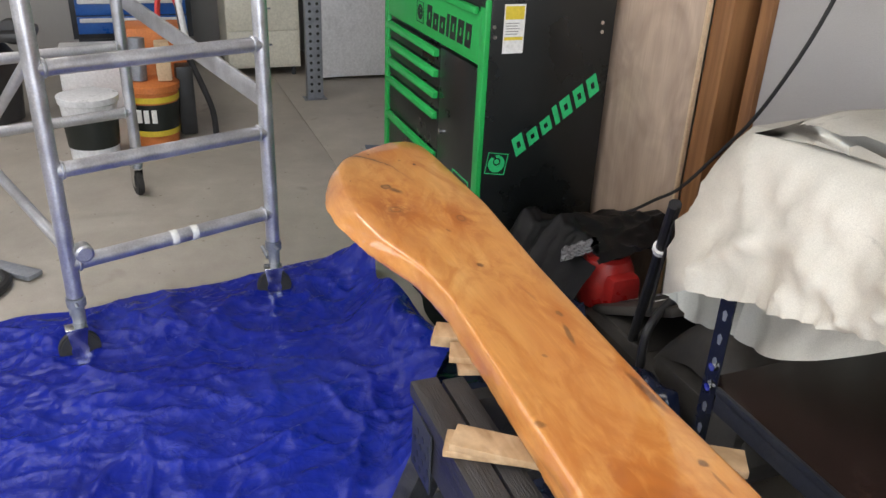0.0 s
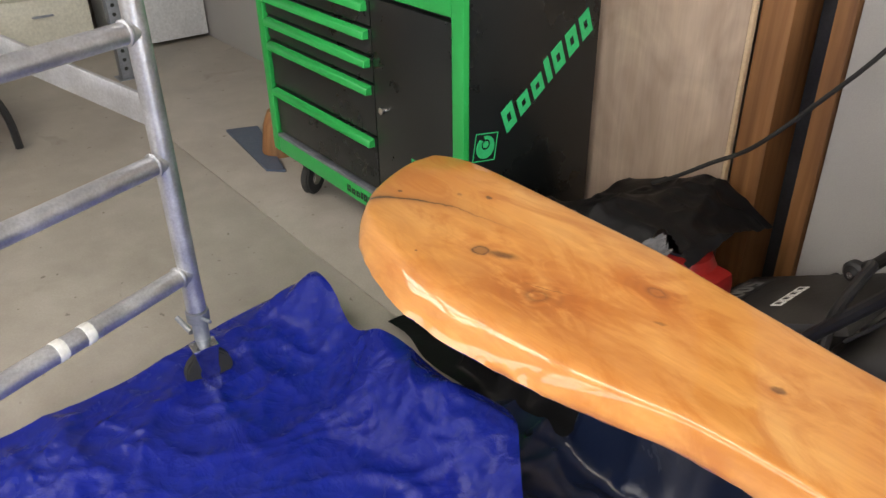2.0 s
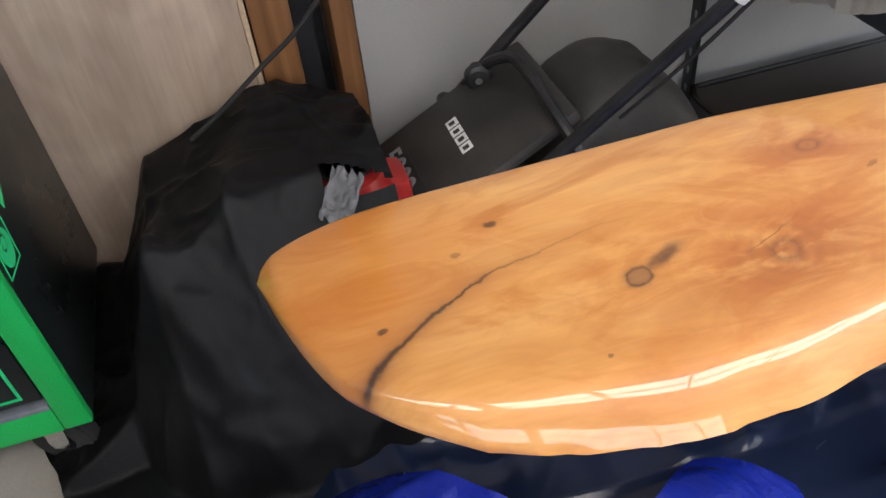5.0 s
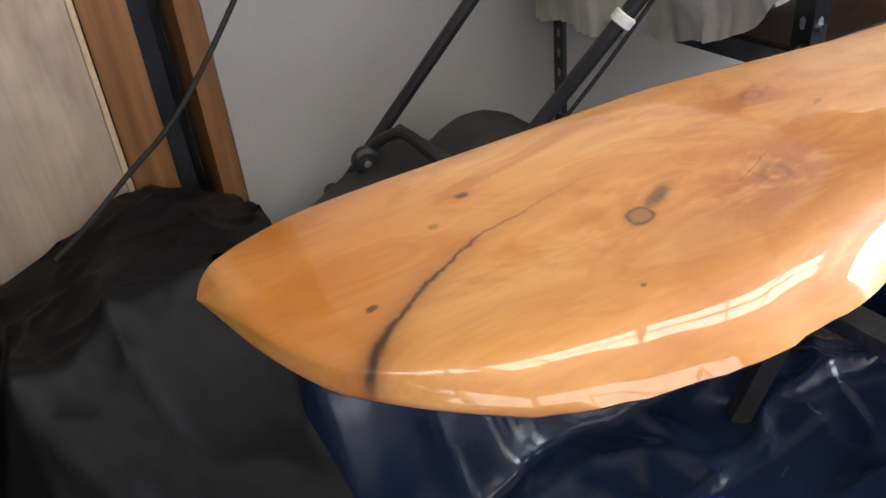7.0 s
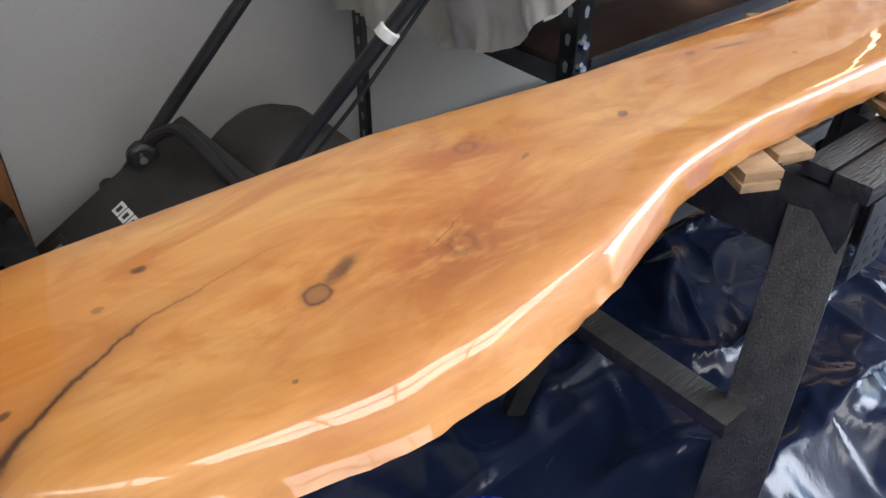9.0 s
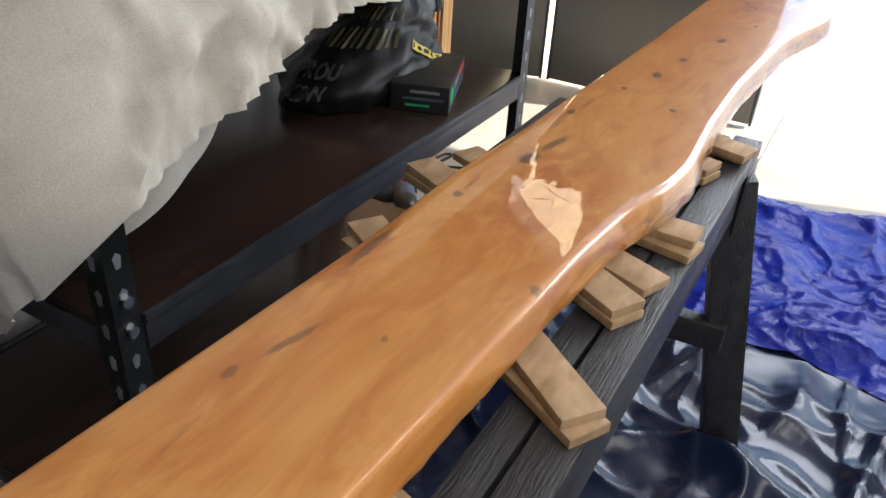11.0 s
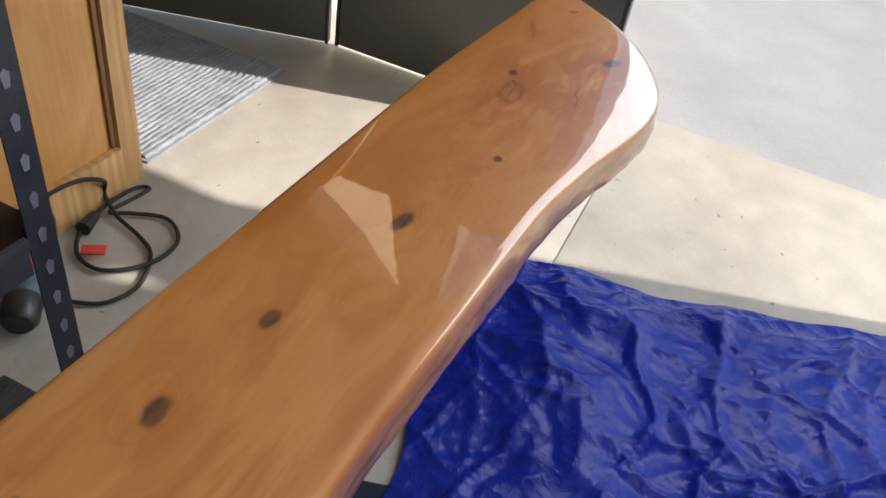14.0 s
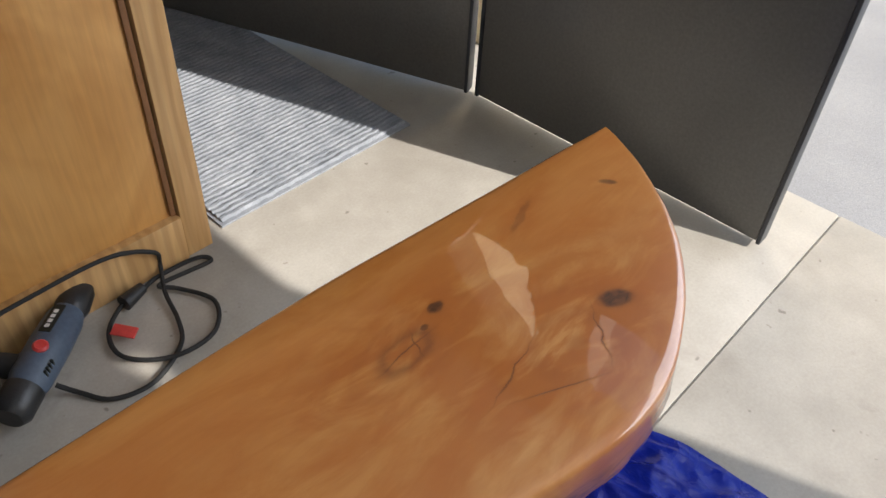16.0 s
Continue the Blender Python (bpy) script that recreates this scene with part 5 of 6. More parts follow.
SL = Matrix.Translation((0.395, 0.86, 0.400)) @ Matrix.Rotation(radians(-28), 4, 'Y')
bm = bmesh.new()
box(bm, (-0.215, -0.16, -0.03), (0.20, 0.15, 0.0), 0.012)
bmesh.ops.transform(bm, matrix=SL, verts=bm.verts[:])
flap = part("rear_flap", bm, "dusty", mo)
for k in range(4):
    bm = bmesh.new()
    box(bm, (-0.030, -0.062 + k * 0.031, 0.0002), (-0.003, -0.036 + k * 0.031, 0.0012))
    bmesh.ops.transform(bm, matrix=SL, verts=bm.verts[:])
    st = part("sticker", bm, "paper", flap, "small white sticker panel", False)
    bm = bmesh.new()
    box(bm, (-0.024, -0.056 + k * 0.031, 0.0013), (-0.010, -0.044 + k * 0.031, 0.0017))
    bmesh.ops.transform(bm, matrix=SL, verts=bm.verts[:])
    part("printed_bar", bm, "dusty", st, "", False)
bm = bmesh.new()
box(bm, (-0.205, -0.09, 0.0002), (-0.130, 0.12, 0.0022), 0.001)
bmesh.ops.transform(bm, matrix=SL, verts=bm.verts[:])
plate = part("number_panel", bm, "plastic", flap)
cu = bpy.data.curves.new("printed_number", 'FONT')
cu.body, cu.size, cu.extrude, cu.align_x, cu.offset = "5000", 0.075, 0.0004, 'CENTER', 0.0012
tmp = new("printed_number", cu)
me = bpy.data.meshes.new_from_object(tmp.evaluated_get(bpy.context.evaluated_depsgraph_get()))
bpy.data.objects.remove(tmp)
me.transform(SL @ Matrix.Translation((-0.193, 0.020, 0.003)) @ Matrix.Rotation(radians(-90), 4, 'Z'))
me.materials.append(M["print_grey"])
num = new("printed_number", me)
num.parent = flap
bm = bmesh.new()
lathe(bm, (0.13, 0.79, 0.27), [(0.0, 0.0), (0.085, 0.0), (0.09, 0.05), (0.087, 0.12), (0.07, 0.155), (0.04, 0.17), (0.0, 0.17)], 28)
box(bm, (0.10, 0.74, 0.27), (0.25, 0.85, 0.40), 0.03)
eng = part("engine_cover", bm, "red", mo, "scuffed red engine cowling")
bm = bmesh.new()
for k in range(5):
    lathe(bm, (0.13, 0.79, 0.436), [(0.02 + k * 0.008, 0.0), (0.023 + k * 0.008, 0.0), (0.023 + k * 0.008, 0.006), (0.02 + k * 0.008, 0.006)], 24)
part("recoil_grille", bm, "plastic", eng)
bm = bmesh.new()
def catcher(u, v):
    t = math.pi * u
    a = v * 2 - 1
    w = 0.19 * (1 - 0.25 * abs(a) ** 4)
    return Vector((0.50 + 0.42 * u, 0.86 + w * a, 0.23 + 0.275 * math.sin(t) ** 0.55 * (1 - 0.5 * abs(a) ** 3.2) + 0.006 * noise.noise((u * 9, v * 9, 3))))
sheet(bm, catcher, 24, 20)
part("grass_catcher", bm, "dusty", mo, "domed dusty black grass catcher", shade=180)
bm = bmesh.new()
box(bm, (0.55, 0.69, 0.14), (0.90, 1.03, 0.34), 0.03)
part("catcher_base", bm, "dusty", mo)
bm = bmesh.new()
prism(bm, [(0.045, 0.03), (0.20, 0.03), (0.215, 0.20), (0.10, 0.225), (0.055, 0.19)], 1, 0.600, 0.612)
skirt = part("deck_skirt", bm, "olive", mo, "dull olive deck skirt")
boxes("skirt_rib", [((0.06, 0.594, 0.172), (0.205, 0.599, 0.180))], "steel_grey", skirt, "pale pressed rib")
KN, HD = Vector((0.47, 0.985, 0.452)), Vector((0.529, -0.345, 0.775)).normalized()
RG = Vector((0.739, 0.505, 0.772))
for base, s0, s1 in ((KN, -0.26, 0.80), (RG, -0.62, 0.20)):
    bm = bmesh.new()
    tube(bm, [base + HD * s0, base + HD * (s0 * 0.3), base + HD * (s1 * 0.5), base + HD * s1], 0.0135, 10)
    hb = part("handle_bar", bm, "plastic", mo)
    if base is RG:
        bm = bmesh.new()
        lathe(bm, RG - HD * 0.012, [(0.0150, 0.0), (0.019, 0.002), (0.019, 0.018), (0.0150, 0.02)], 16, HD)
        part("cable_ring", bm, "paper", hb, "white plastic ring")
        bm = bmesh.new()
        tube(bm, [RG - HD * 0.3 + Vector((0.03, 0, -0.02)), RG - HD * 0.1 + Vector((0.03, -0.01, -0.01)), RG + HD * 0.2 + Vector((0.012, 0, 0))], 0.004, 6)
        part("control_cable", bm, "rubber", hb)
bm = bmesh.new()
lathe(bm, KN + Vector((-0.01, -0.035, 0.0)), [(0.0, 0.0), (0.022, 0.0), (0.03, 0.006), (0.03, 0.02), (0.016, 0.026), (0.016, 0.045), (0.0, 0.045)], 18, (0.2, 1, 0.1))
kb = part("clamp_knob", bm, "plastic", mo)
bm = bmesh.new()
rod(bm, KN + Vector((-0.012, -0.042, 0.0)), KN + Vector((-0.01, -0.034, 0)), 0.008, 12)
part("bolt", bm, "chrome", kb, "shiny bolt head")
bm = bmesh.new()
tube(bm, [KN + Vector((0.005, -0.02, 0.01)), (0.489, 0.950, 0.490), (0.515, 0.895, 0.520), (0.524, 0.827, 0.516), (0.535, 0.725, 0.484), (0.558, 0.652, 0.420), (0.562, 0.645, 0.300)], 0.0125, 10)
part("frame_tube", bm, "plastic", mo)
bm = bmesh.new()
lathe(bm, KN - HD * 0.10 + Vector((-0.02, -0.012, 0.0)), [(0.0, 0.0), (0.016, 0.0), (0.018, 0.008), (0.018, 0.024), (0.0, 0.028)], 14, (0.2, 1, 0.1))
part("lower_knob", bm, "plastic", mo)
for x, y in ((0.24, 0.66), (0.24, 1.03), (0.66, 0.68), (0.66, 1.03)):
    bm = bmesh.new()
    rod(bm, (x, y - 0.02, 0.095), (x, y + 0.02, 0.095), 0.094, 26)
    part("wheel", bm, "rubber", mo, "black plastic mower wheel")


def engine_cloak():
    """Black sheet slumped over the front of the mower and down to the floor."""
    bm = bmesh.new()
    def ht(x, y):
        top = 0.475 - 0.55 * max(0.0, -x - 0.02) ** 1.25 - 0.30 * max(0.0, x - 0.05) ** 1.2
        fr = max(0.0, 0.77 - y)
        front = 0.48 - 1.5 * max(0.0, fr - 0.02) ** 1.1
        ridge = 0.05 * math.exp(-((x + 0.26 + (y - 0.7) * 0.5) / 0.05) ** 2)
        z = min(top, front) + ridge * (0.4 + 0.6 * (y > 0.5))
        z -= 0.20 * max(0.0, min(1.0, (-x - 0.26) / 0.12))
        f = 0.022 * noise.noise((x * 6, y * 6, 2)) + 0.030 * (ridged((x * 1.3, y), 4.0, 5.0) ** 6 - 0.3) + 0.010 * ridged((x, y * 1.5), 11.0, 8.0) ** 5
        return max(0.012 + 0.012 * noise.noise((x * 9, y * 9, 1)) + 0.006, z + f)
    def fn(u, v):
        x = -0.56 + 0.765 * u
        y = 0.36 + 0.70 * v
        x += 0.05 * noise.noise((y * 5, 1, 2)) * max(0, 1 - u * 5)
        y += 0.05 * noise.noise((x * 5, 3, 2)) * max(0, 1 - v * 5)
        return Vector((x, y, ht(x, y)))
    sheet(bm, fn, 96, 84)
    dead = []
    for f in bm.faces:
        c = f.calc_center_median()
        if c.x > 0.075 + 0.02 * noise.noise((c.y * 12, 0, 0)) and c.y > 0.70 and c.y < 0.80 - 0.10 * (c.x - 0.03) / 0.2 + 0.02 * noise.noise((c.x * 14, 5, 0)):
            dead.append(f)
    bmesh.ops.delete(bm, geom=dead, context='FACES')
    return tagged(part("black_cover", bm, "cover", shade=180), "black sheet slumped over the mower engine and floor", "cover sheet")


engine_cloak()
bm = bmesh.new()
sheet(bm, lambda u, v: Vector((0.052 + 0.05 * u + 0.05 * v, 0.665 - 0.03 * u + 0.075 * v + 0.012 * noise.noise((u * 5, v * 5, 1)), 0.43 + 0.05 * v - 0.02 * u + 0.016 * noise.noise((u * 7, v * 7, 4)))), 16, 12)
M["clear_film"] = film_material("torn_clear_film", (0.075, 0.078, 0.085), (0.14, 0.14, 0.15), 0.18, 16)
me = part("torn_film", bm, "clear_film", shade=180)
tagged(me, "torn scrap of shiny clear plastic film", "plastic film")

bm = bmesh.new()
tube(bm, [(0.545, 1.10, 2.2), (0.56, 1.06, 1.5), (0.53, 1.04, 1.25), (0.40, 1.03, 0.97), (0.26, 1.02, 0.78), (0.128, 1.02, 0.63), (0.02, 1.02, 0.55), (-0.08, 1.02, 0.475), (-0.15, 1.02, 0.43)], 0.0055, 8)
tagged(part("hanging_cable", bm, "rubber"), "black cable hanging past the plywood to the cover", "cable")

# ---------------------------------------------------------------- plywood cabinet, mat, polisher and lead near the door
cb = thing("plywood_cabinet", (2.7, 1.3, 0), "varnished plywood cabinet with pine edging", "cabinet")
boxes("panel", [((2.43, 1.052, 0.10), (2.958, 1.066, 1.25))], "cabinet_ply", cb, bevel=0)
boxes("side", [((3.012, 1.07, 0.0), (3.028, 1.60, 1.25))], "cabinet_ply", cb)
boxes("stile", [((2.962, 1.036, 0.0), (3.028, 1.068, 1.25))], "cabinet_frame", cb, "pale pine stile")
boxes("kick_rail", [((2.424, 1.030, 0.0), (2.960, 1.070, 0.125))], "cabinet_frame", cb, "pale pine bottom rail")
boxes("top", [((2.43, 1.04, 1.254), (3.03, 1.60, 1.275))], "cabinet_ply", cb)
boxes("shadow_bead", [((2.944, 1.044, 0.128), (2.958, 1.0515, 1.25))], "timber", cb, "dark timber bead")

mt = thing("door_mat", (3.4, 1.6, 0), "grey ribbed entrance mat on the concrete", "door mat")
boxes("backing", [((3.075, 1.065, 0.0005), (3.735, 2.45, 0.007))], "mat", mt, bevel=0.002)
bm = bmesh.new()
rr = random.Random(4)
for k in range(74):
    y = 1.085 + k * 0.0184
    n = 30
    row = [(3.085 + 0.64 * i / n) for i in range(n + 1)]
    vs = [[bm.verts.new((x, y + dy + 0.0018 * math.sin(i * 2.4 + k), 0.007 + (0.008 + 0.0025 * rr.random()) * hh)) for dy, hh in ((-0.0085, 0.05), (-0.004, 0.9), (0.004, 0.9), (0.0085, 0.05))] for i, x in enumerate(row)]
    for a, b in zip(vs, vs[1:]):
        for q in range(3):
            bm.faces.new((a[q], b[q], b[q + 1], a[q + 1]))
tagged(part("ribs", bm, "mat", mt, "looped grey ribs"), kind="stuff")

po = thing("power_tool", (2.6, 0.95, 0), "blue-grey corded power tool with black grips", "power tool")
A0, A1 = Vector((2.505, 0.885, 0.052)), Vector((2.70, 1.035, 0.062))
ax = (A1 - A0).normalized()
L = (A1 - A0).length
bm = bmesh.new()
lathe(bm, A0, [(0.0, 0.0), (0.034, 0.0), (0.040, 0.02), (0.041, L * 0.45), (0.038, L * 0.7), (0.031, L * 0.80), (0.0, L * 0.80)], 22, ax)
body = part("body", bm, "bluegrey", po)
bm = bmesh.new()
lathe(bm, A0 + ax * L * 0.79, [(0.0, 0.0), (0.032, 0.0), (0.036, 0.02), (0.030, 0.06), (0.016, 0.085), (0.016, 0.105), (0.0, 0.105)], 20, ax)
part("gear_head", bm, "plastic", po)
bm = bmesh.new()
lathe(bm, A0 - ax * 0.065, [(0.0, 0.0), (0.028, 0.0), (0.038, 0.015), (0.038, 0.066), (0.0, 0.066)], 20, ax)
part("rear_cap", bm, "plastic", po)
bm = bmesh.new()
sd = Vector((-0.6, 0.75, 0)).normalized()
lathe(bm, A0 + ax * 0.05 + sd * 0.03, [(0.0, 0.0), (0.024, 0.0), (0.026, 0.03), (0.022, 0.12), (0.026, 0.16), (0.0, 0.17)], 18, sd)
part("side_grip", bm, "rubber", po)
bm = bmesh.new()
lathe(bm, A0 + ax * 0.075 + Vector((0.004, -0.006, 0.036)), [(0.0, 0.0), (0.015, 0.0), (0.015, 0.006), (0.011, 0.01), (0.0, 0.01)], 18, (0.1, -0.2, 1))
part("switch_button", bm, "redglow", body, "round red switch button")
bm = bmesh.new()
box(bm, (-0.036, -0.012, 0.0), (0.036, 0.012, 0.003), 0.001)
bmesh.ops.transform(bm, matrix=Matrix.Translation(A0 + ax * 0.145 + Vector((0, 0, 0.0385))) @ Matrix.Rotation(math.atan2(ax.y, ax.x), 4, 'Z'), verts=bm.verts[:])
part("name_plate", bm, "blackmark", body)
bm = bmesh.new()
for k in range(4):
    box(bm, (-0.026 + 0.013 * k, -0.004, 0.003), (-0.017 + 0.013 * k, 0.005, 0.0036))
bmesh.ops.transform(bm, matrix=Matrix.Translation(A0 + ax * 0.145 + Vector((0, 0, 0.0385))) @ Matrix.Rotation(math.atan2(ax.y, ax.x), 4, 'Z'), verts=bm.verts[:])
part("name_mark", bm, "paper", body, "white bars", False)
bm = bmesh.new()
for k in range(4):
    box(bm, (0.025 + k * 0.009, -0.038, 0.012), (0.029 + k * 0.009, -0.033, 0.03))
bmesh.ops.transform(bm, matrix=Matrix.Translation(A0) @ Matrix.Rotation(math.atan2(ax.y, ax.x), 4, 'Z'), verts=bm.verts[:])
part("vent", bm, "blackmark", body, smooth=False)
bm = bmesh.new()
tube(bm, [(2.555, 0.875, 0.03), (2.58, 0.845, 0.012), (2.62, 0.785, 0.008), (2.70, 0.765, 0.008), (2.79, 0.81, 0.008), (2.825, 0.87, 0.010), (2.85, 0.96, 0.016), (2.885, 1.03, 0.03), (2.87, 1.01, 0.09), (2.78, 1.012, 0.135), (2.63, 1.012, 0.14), (2.45, 1.01, 0.125), (2.2, 1.0, 0.05), (2.0, 0.98, 0.009)], 0.0052, 8)
part("power_cord", bm, "rubber", po)
ld = thing("extension_lead", (2.8, 0.9, 0), "coiled black extension lead with a red tag", "cable")
bm = bmesh.new()
tube(bm, [(2.80, 0.985, 0.02), (2.86, 1.012, 0.016), (2.965, 1.008, 0.012), (2.985, 0.98, 0.010), (2.93, 0.985, 0.010), (2.85, 0.985, 0.018), (2.88, 0.95, 0.012), (2.915, 0.865, 0.010), (2.86, 0.79, 0.010), (2.76, 0.79, 0.014), (2.69, 0.86, 0.012), (2.70, 0.94, 0.010), (2.76, 0.99, 0.014), (2.80, 0.985, 0.02)], 0.0052, 8)
part("cord", bm, "rubber", ld)
bm = bmesh.new()
rod(bm, (2.765, 0.985, 0.022), (2.82, 1.0, 0.022), 0.019, 16, 0.013)
part("plug", bm, "plastic", ld)
bm = bmesh.new()
box(bm, (-0.027, -0.013, 0.0), (0.027, 0.013, 0.006), 0.002)
bmesh.ops.transform(bm, matrix=Matrix.Translation((2.725, 0.915, 0.018)) @ Matrix.Rotation(radians(-58), 4, 'Z') @ Matrix.Rotation(radians(14), 4, 'X'), verts=bm.verts[:])
part("tag", bm, "redglow", ld, "bright red plastic tag")

# ---------------------------------------------------------------- far end of the garage
ch = thing("tool_chest", (-4.75, -0.56, 0), "blue steel tool chest with white drawer handles", "tool chest")
boxes("body", [((-4.98, -0.99, 0.26), (-4.515, -0.13, 1.15))], "steel_dark", ch)
boxes("stand", [((-4.96, -0.96, 0.0), (-4.54, -0.16, 0.255))], "steel_dark", ch)
for k in range(6):
    z = 0.30 + 0.135 * k
    d = boxes("drawer", [((-4.514, -0.95, z), (-4.495, -0.17, z + 0.125))], "blue", ch)
    boxes("handle", [((-4.494, -0.93, z + 0.085), (-4.475, -0.19, z + 0.115))], "white", d, "white handle strip", 0.006)
cd = thing("drawer_cabinet", (-4.3, 0.38, 0), "cream painted metal drawer cabinet on short legs", "drawer cabinet")
boxes("body", [((-4.75, 0.09, 0.07), (-4.17, 0.64, 1.35))], "cream", cd)
for k in range(4):
    z = 0.09 + 0.27 * k
    d = boxes("drawer", [((-4.169, 0.10, z), (-4.155, 0.63, z + 0.26))], "cream", cd)
    boxes("handle", [((-4.154, 0.30, z + 0.155), (-4.13, 0.42, z + 0.165))], "steel_grey", d, "grey bar handle", 0.003)
for y in (0.12, 0.59):
    bm = bmesh.new()
    rod(bm, (-4.22, y, 0), (-4.22, y, 0.069), 0.018, 12)
    part("leg", bm, "steel_dark", cd)
    bm = bmesh.new()
    rod(bm, (-4.68, y, 0), (-4.68, y, 0.069), 0.018, 12)
    part("leg", bm, "steel_dark", cd)
wc = thing("white_cabinet", (-4.2, 1.03, 0), "plain white enamel storage cabinet", "cabinet")
boxes("body", [((-4.5, 0.74, 0.02), (-3.96, 1.29, 1.9))], "white", wc, bevel=0.01)
boxes("door", [((-3.958, 0.75, 0.03), (-3.945, 1.28, 1.89))], "white", wc, bevel=0.004)
rk = thing("rack_post", (-3.43, 0.6, 0), "galvanised perforated steel rack upright", "rack post")
boxes("channel", [((-3.44, 0.545, 0.006), (-3.432, 0.655, 2.0)), ((-3.50, 0.545, 0.006), (-3.4405, 0.552, 2.0)), ((-3.50, 0.648, 0.006), (-3.4405, 0.655, 2.0))], "steel_grey", rk, bevel=0.001)
boxes("foot", [((-3.52, 0.52, 0.0), (-3.41, 0.68, 0.0055))], "steel_grey", rk, bevel=0)
bm = bmesh.new()
for k in range(38):
    for y in (0.574, 0.626):
        rod(bm, (-3.4322, y, 0.06 + 0.05 * k), (-3.4312, y, 0.06 + 0.05 * k), 0.011, 10)
tagged(part("hole_row", bm, "blackmark", rk, "dark punched holes", False), kind="stuff")


def pail(name, at, r0, r1, h, wall, band, label):
    root = thing(name, at, label, "bucket")
    bm = bmesh.new()
    lathe(bm, at, [(0.0, 0.003), (r0, 0.003), (r1, h), (r1 + 0.008, h), (r1 + 0.008, h - 0.03), (r1 + 0.003, h - 0.034)], 30)
    b = part("body", bm, wall, root)
    bm = bmesh.new()
    z0, z1 = h * 0.22, h * 0.72
    ra, rb = r0 + (r1 - r0) * 0.22, r0 + (r1 - r0) * 0.72
    lathe(bm, at, [(ra + 0.001, z0), (ra + 0.003, z0), (rb + 0.003, z1), (rb + 0.001, z1)], 30)
    part("label_wrap", bm, band, b)
    bm = bmesh.new()
    lathe(bm, Vector(at) + Vector((0, 0, h)), [(0.0, 0.0), (r1 + 0.004, 0.0), (r1 + 0.01, -0.006), (r1 + 0.01, 0.004), (r1 * 0.9, 0.012), (0.0, 0.014)], 30)
    part("lid", bm, wall, root)
    return b


pw = pail("bucket", (-2.52, -0.83, 0), 0.125, 0.148, 0.345, "white", "blackmark", "white plastic pail with a dark smeared label")
pb = pail("bucket", (-2.72, -0.50, 0), 0.125, 0.148, 0.35, "orange", "blackmark", "black and yellow labelled orange pail")
for z, rr2 in ((0.262, 0.1445), (0.066, 0.1315)):
    bm = bmesh.new()
    lathe(bm, (-2.72, -0.50, z), [(rr2, 0.0), (rr2 + 0.003, 0.0), (rr2 + 0.0045, 0.032), (rr2, 0.032)], 30)
    part("label_band", bm, "yellow", pb, "yellow band")
bm = bmesh.new()
for k in range(4):
    a0 = radians(-52 + k * 17)
    p = Vector((-2.72 + 0.145 * math.cos(a0), -0.50 + 0.145 * math.sin(a0), 0.15))
    box(bm, p - Vector((0.004, 0.014, 0.0)), p + Vector((0.006, 0.014, 0.075)), 0.002)
part("printed_bar", bm, "paper", pb, "pale printed bars")
jg = thing("work_lamp_stand", (-2.95, -0.45, 0), "cluttered tools standing in the corner", "tools")
bm = bmesh.new()
rod(bm, (-2.72, -0.56, 0.366), (-2.74, -0.55, 0.60), 0.045, 18)
part("metal_can", bm, "steel_grey", jg, "grey metal cylinder")
bm = bmesh.new()
box(bm, (-2.78, -0.46, 0.366), (-2.66, -0.38, 0.58), 0.01)
part("timber_piece", bm, "ply_edge", jg, "pale timber piece")
bm = bmesh.new()
tube(bm, [(-2.95, -0.30, 0.75), (-2.85, -0.28, 0.5), (-2.78, -0.22, 0.32), (-2.75, -0.17, 0.16), (-2.74, -0.16, 0.01)], 0.018, 8)
part("black_hose", bm, "plastic", jg, "black hose")
bm = bmesh.new()
box(bm, (-2.9, -0.36, 0.004), (-2.78, -0.26, 0.42), 0.02)
part("black_case", bm, "plastic", jg, "black tool body")
bm = bmesh.new()
tube(bm, [(-3.0, -0.42, 0.62), (-2.98, -0.40, 0.78), (-2.97, -0.33, 0.80), (-2.96, -0.28, 0.66)], 0.016, 8)
part("red_hose", bm, "redglow", jg, "red looped hose")
bm = bmesh.new()
box(bm, (-3.2, -0.62, 0.002), (-2.92, -0.28, 0.62), 0.03)
part("carton", bm, "orange", jg, "orange brown carton")
vc = thing("shop_vacuum", (-3.3, -1.35, 0), "dark shop vacuum beside a white box", "vacuum")
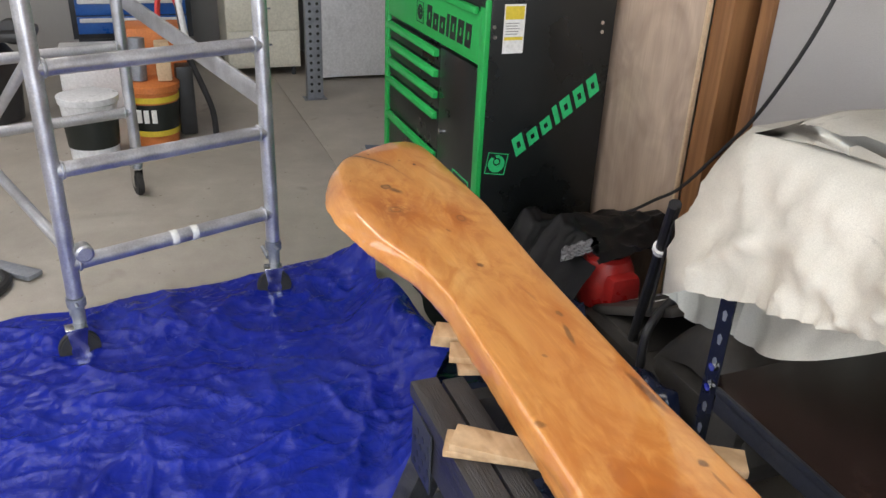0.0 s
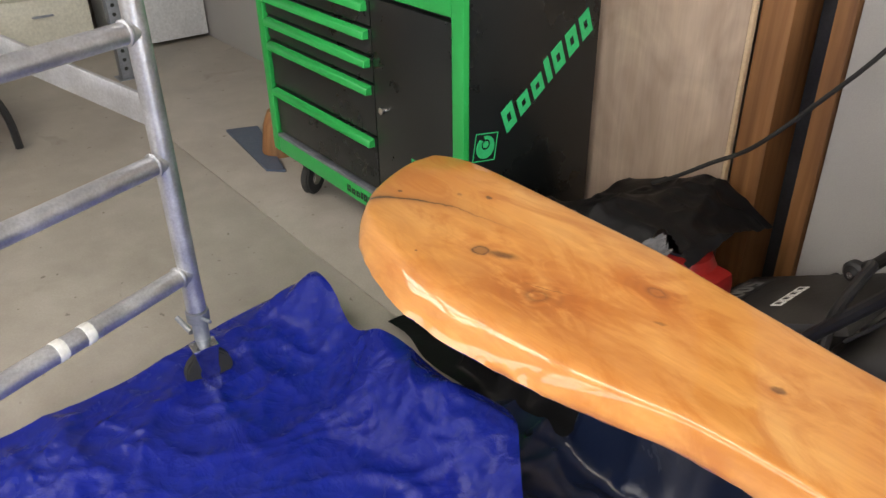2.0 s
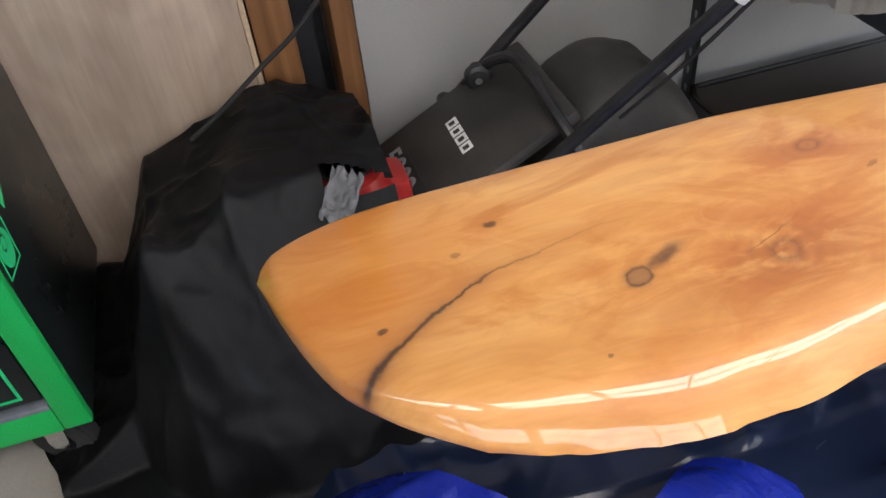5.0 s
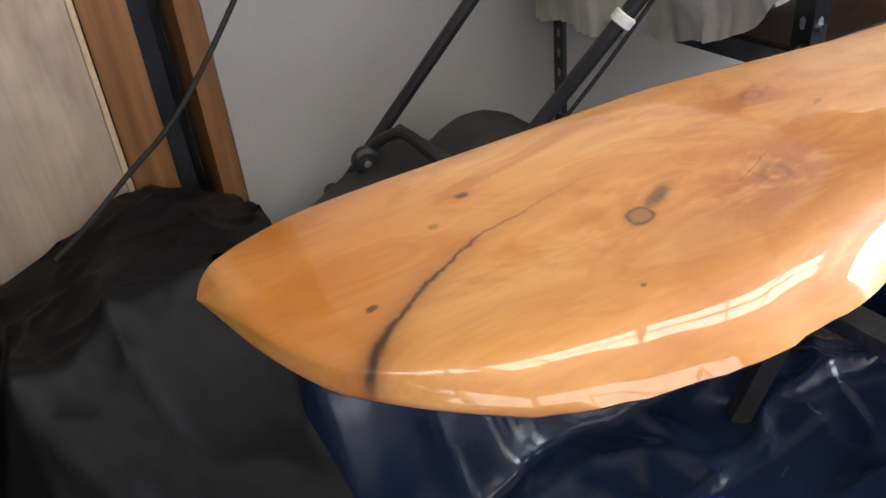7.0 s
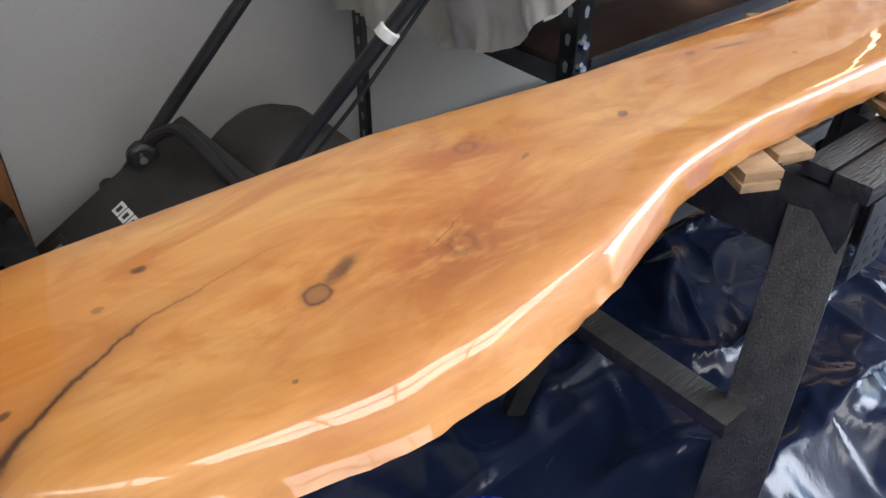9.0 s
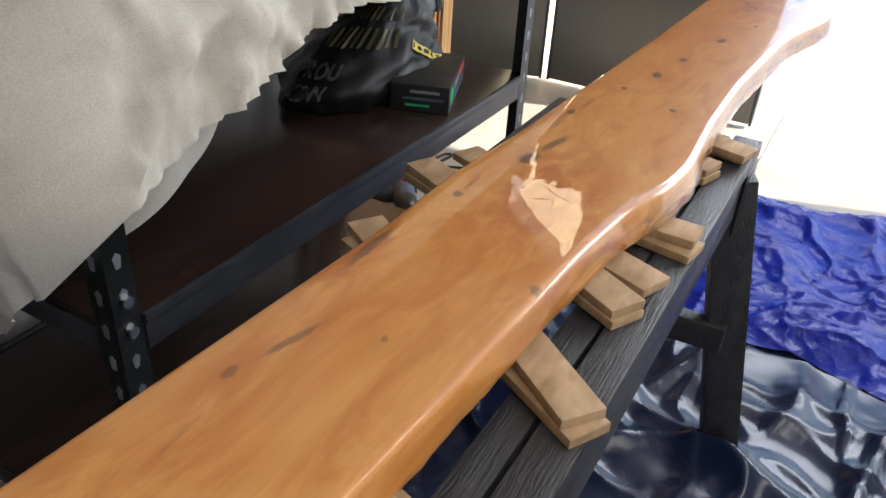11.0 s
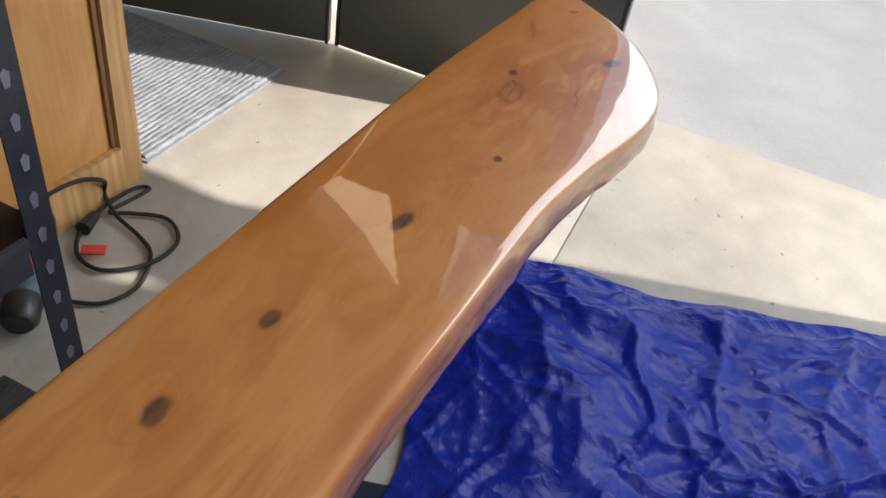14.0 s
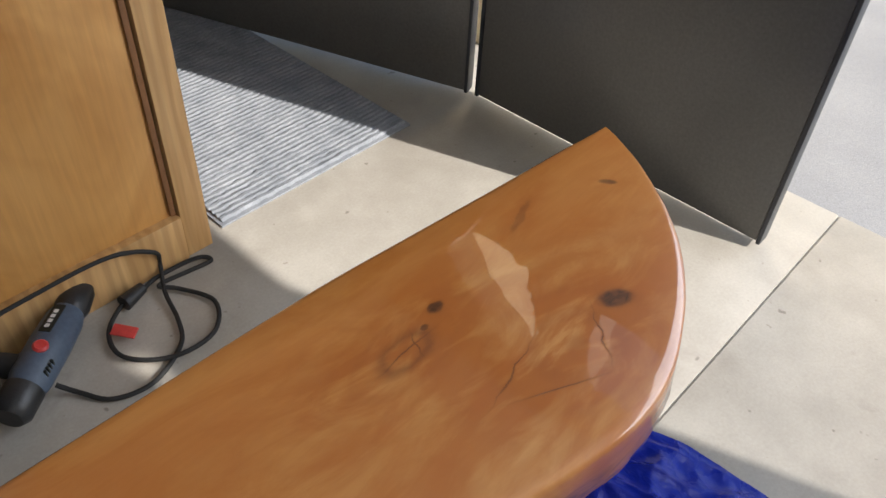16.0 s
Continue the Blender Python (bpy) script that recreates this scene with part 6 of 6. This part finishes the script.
bm = bmesh.new()
lathe(bm, (-3.3, -1.42, 0.0), [(0.0, 0.03), (0.17, 0.03), (0.19, 0.3), (0.18, 0.42), (0.12, 0.5), (0.0, 0.52)], 26)
part("drum", bm, "plastic", vc)
bm = bmesh.new()
lathe(bm, (-3.25, -1.22, 0.56), [(0.0, 0.0), (0.06, 0.0), (0.075, 0.03), (0.06, 0.06), (0.0, 0.06)], 20, (1, -0.2, 0.2))
part("motor_head", bm, "plastic", vc)
bm = bmesh.new()
box(bm, (-3.42, -1.40, 0.52), (-3.1, -1.10, 0.575), 0.02)
part("tray", bm, "plastic", vc)
bm = bmesh.new()
box(bm, (-3.6, -1.02, 0.002), (-3.3, -0.62, 0.42), 0.012)
tagged(part("storage_box", bm, "white"), "pale grey plastic storage box", "box")
bm = bmesh.new()
tube(bm, [(-1.0, -1.45, 0.02), (-1.15, -1.25, 0.022), (-1.05, -1.12, 0.02), (-0.9, -1.18, 0.022), (-0.95, -1.36, 0.02)], 0.02, 8)
tagged(part("black_hose", bm, "plastic"), "thick black hose lying on the floor", "hose")
sl = thing("steel_bar", (-1.2, -1.1, 0), "flat grey steel bar lying on the floor", "steel bar")
slanted("bar", (-1.55, -1.6, 0.02), (-1.05, -1.02, 0.02), 0.07, 0.02, "steel_grey", sl)
br = thing("broom_dustpan", (-1.9, 0.72, 0), "grey dustpan and broom beside the cabinet", "dustpan")
bm = bmesh.new()
prism(bm, [(-2.33, 0.66), (-1.80, 0.60), (-1.74, 0.66), (-2.28, 0.80)], 2, 0.002, 0.012)
part("pan", bm, "bluegrey", br, "blue-grey dustpan")
bm = bmesh.new()
rod(bm, (-1.95, 0.74, 0.02), (-1.84, 0.92, 0.9), 0.011, 10)
part("handle", bm, "cabinet_frame", br, "wooden handle")
bm = bmesh.new()
lathe(bm, (-1.95, 0.74, 0.0), [(0.0, 0.002), (0.075, 0.002), (0.055, 0.14), (0.03, 0.2), (0.0, 0.2)], 16)
part("brush", bm, "timber", br, "worn brown bristles")
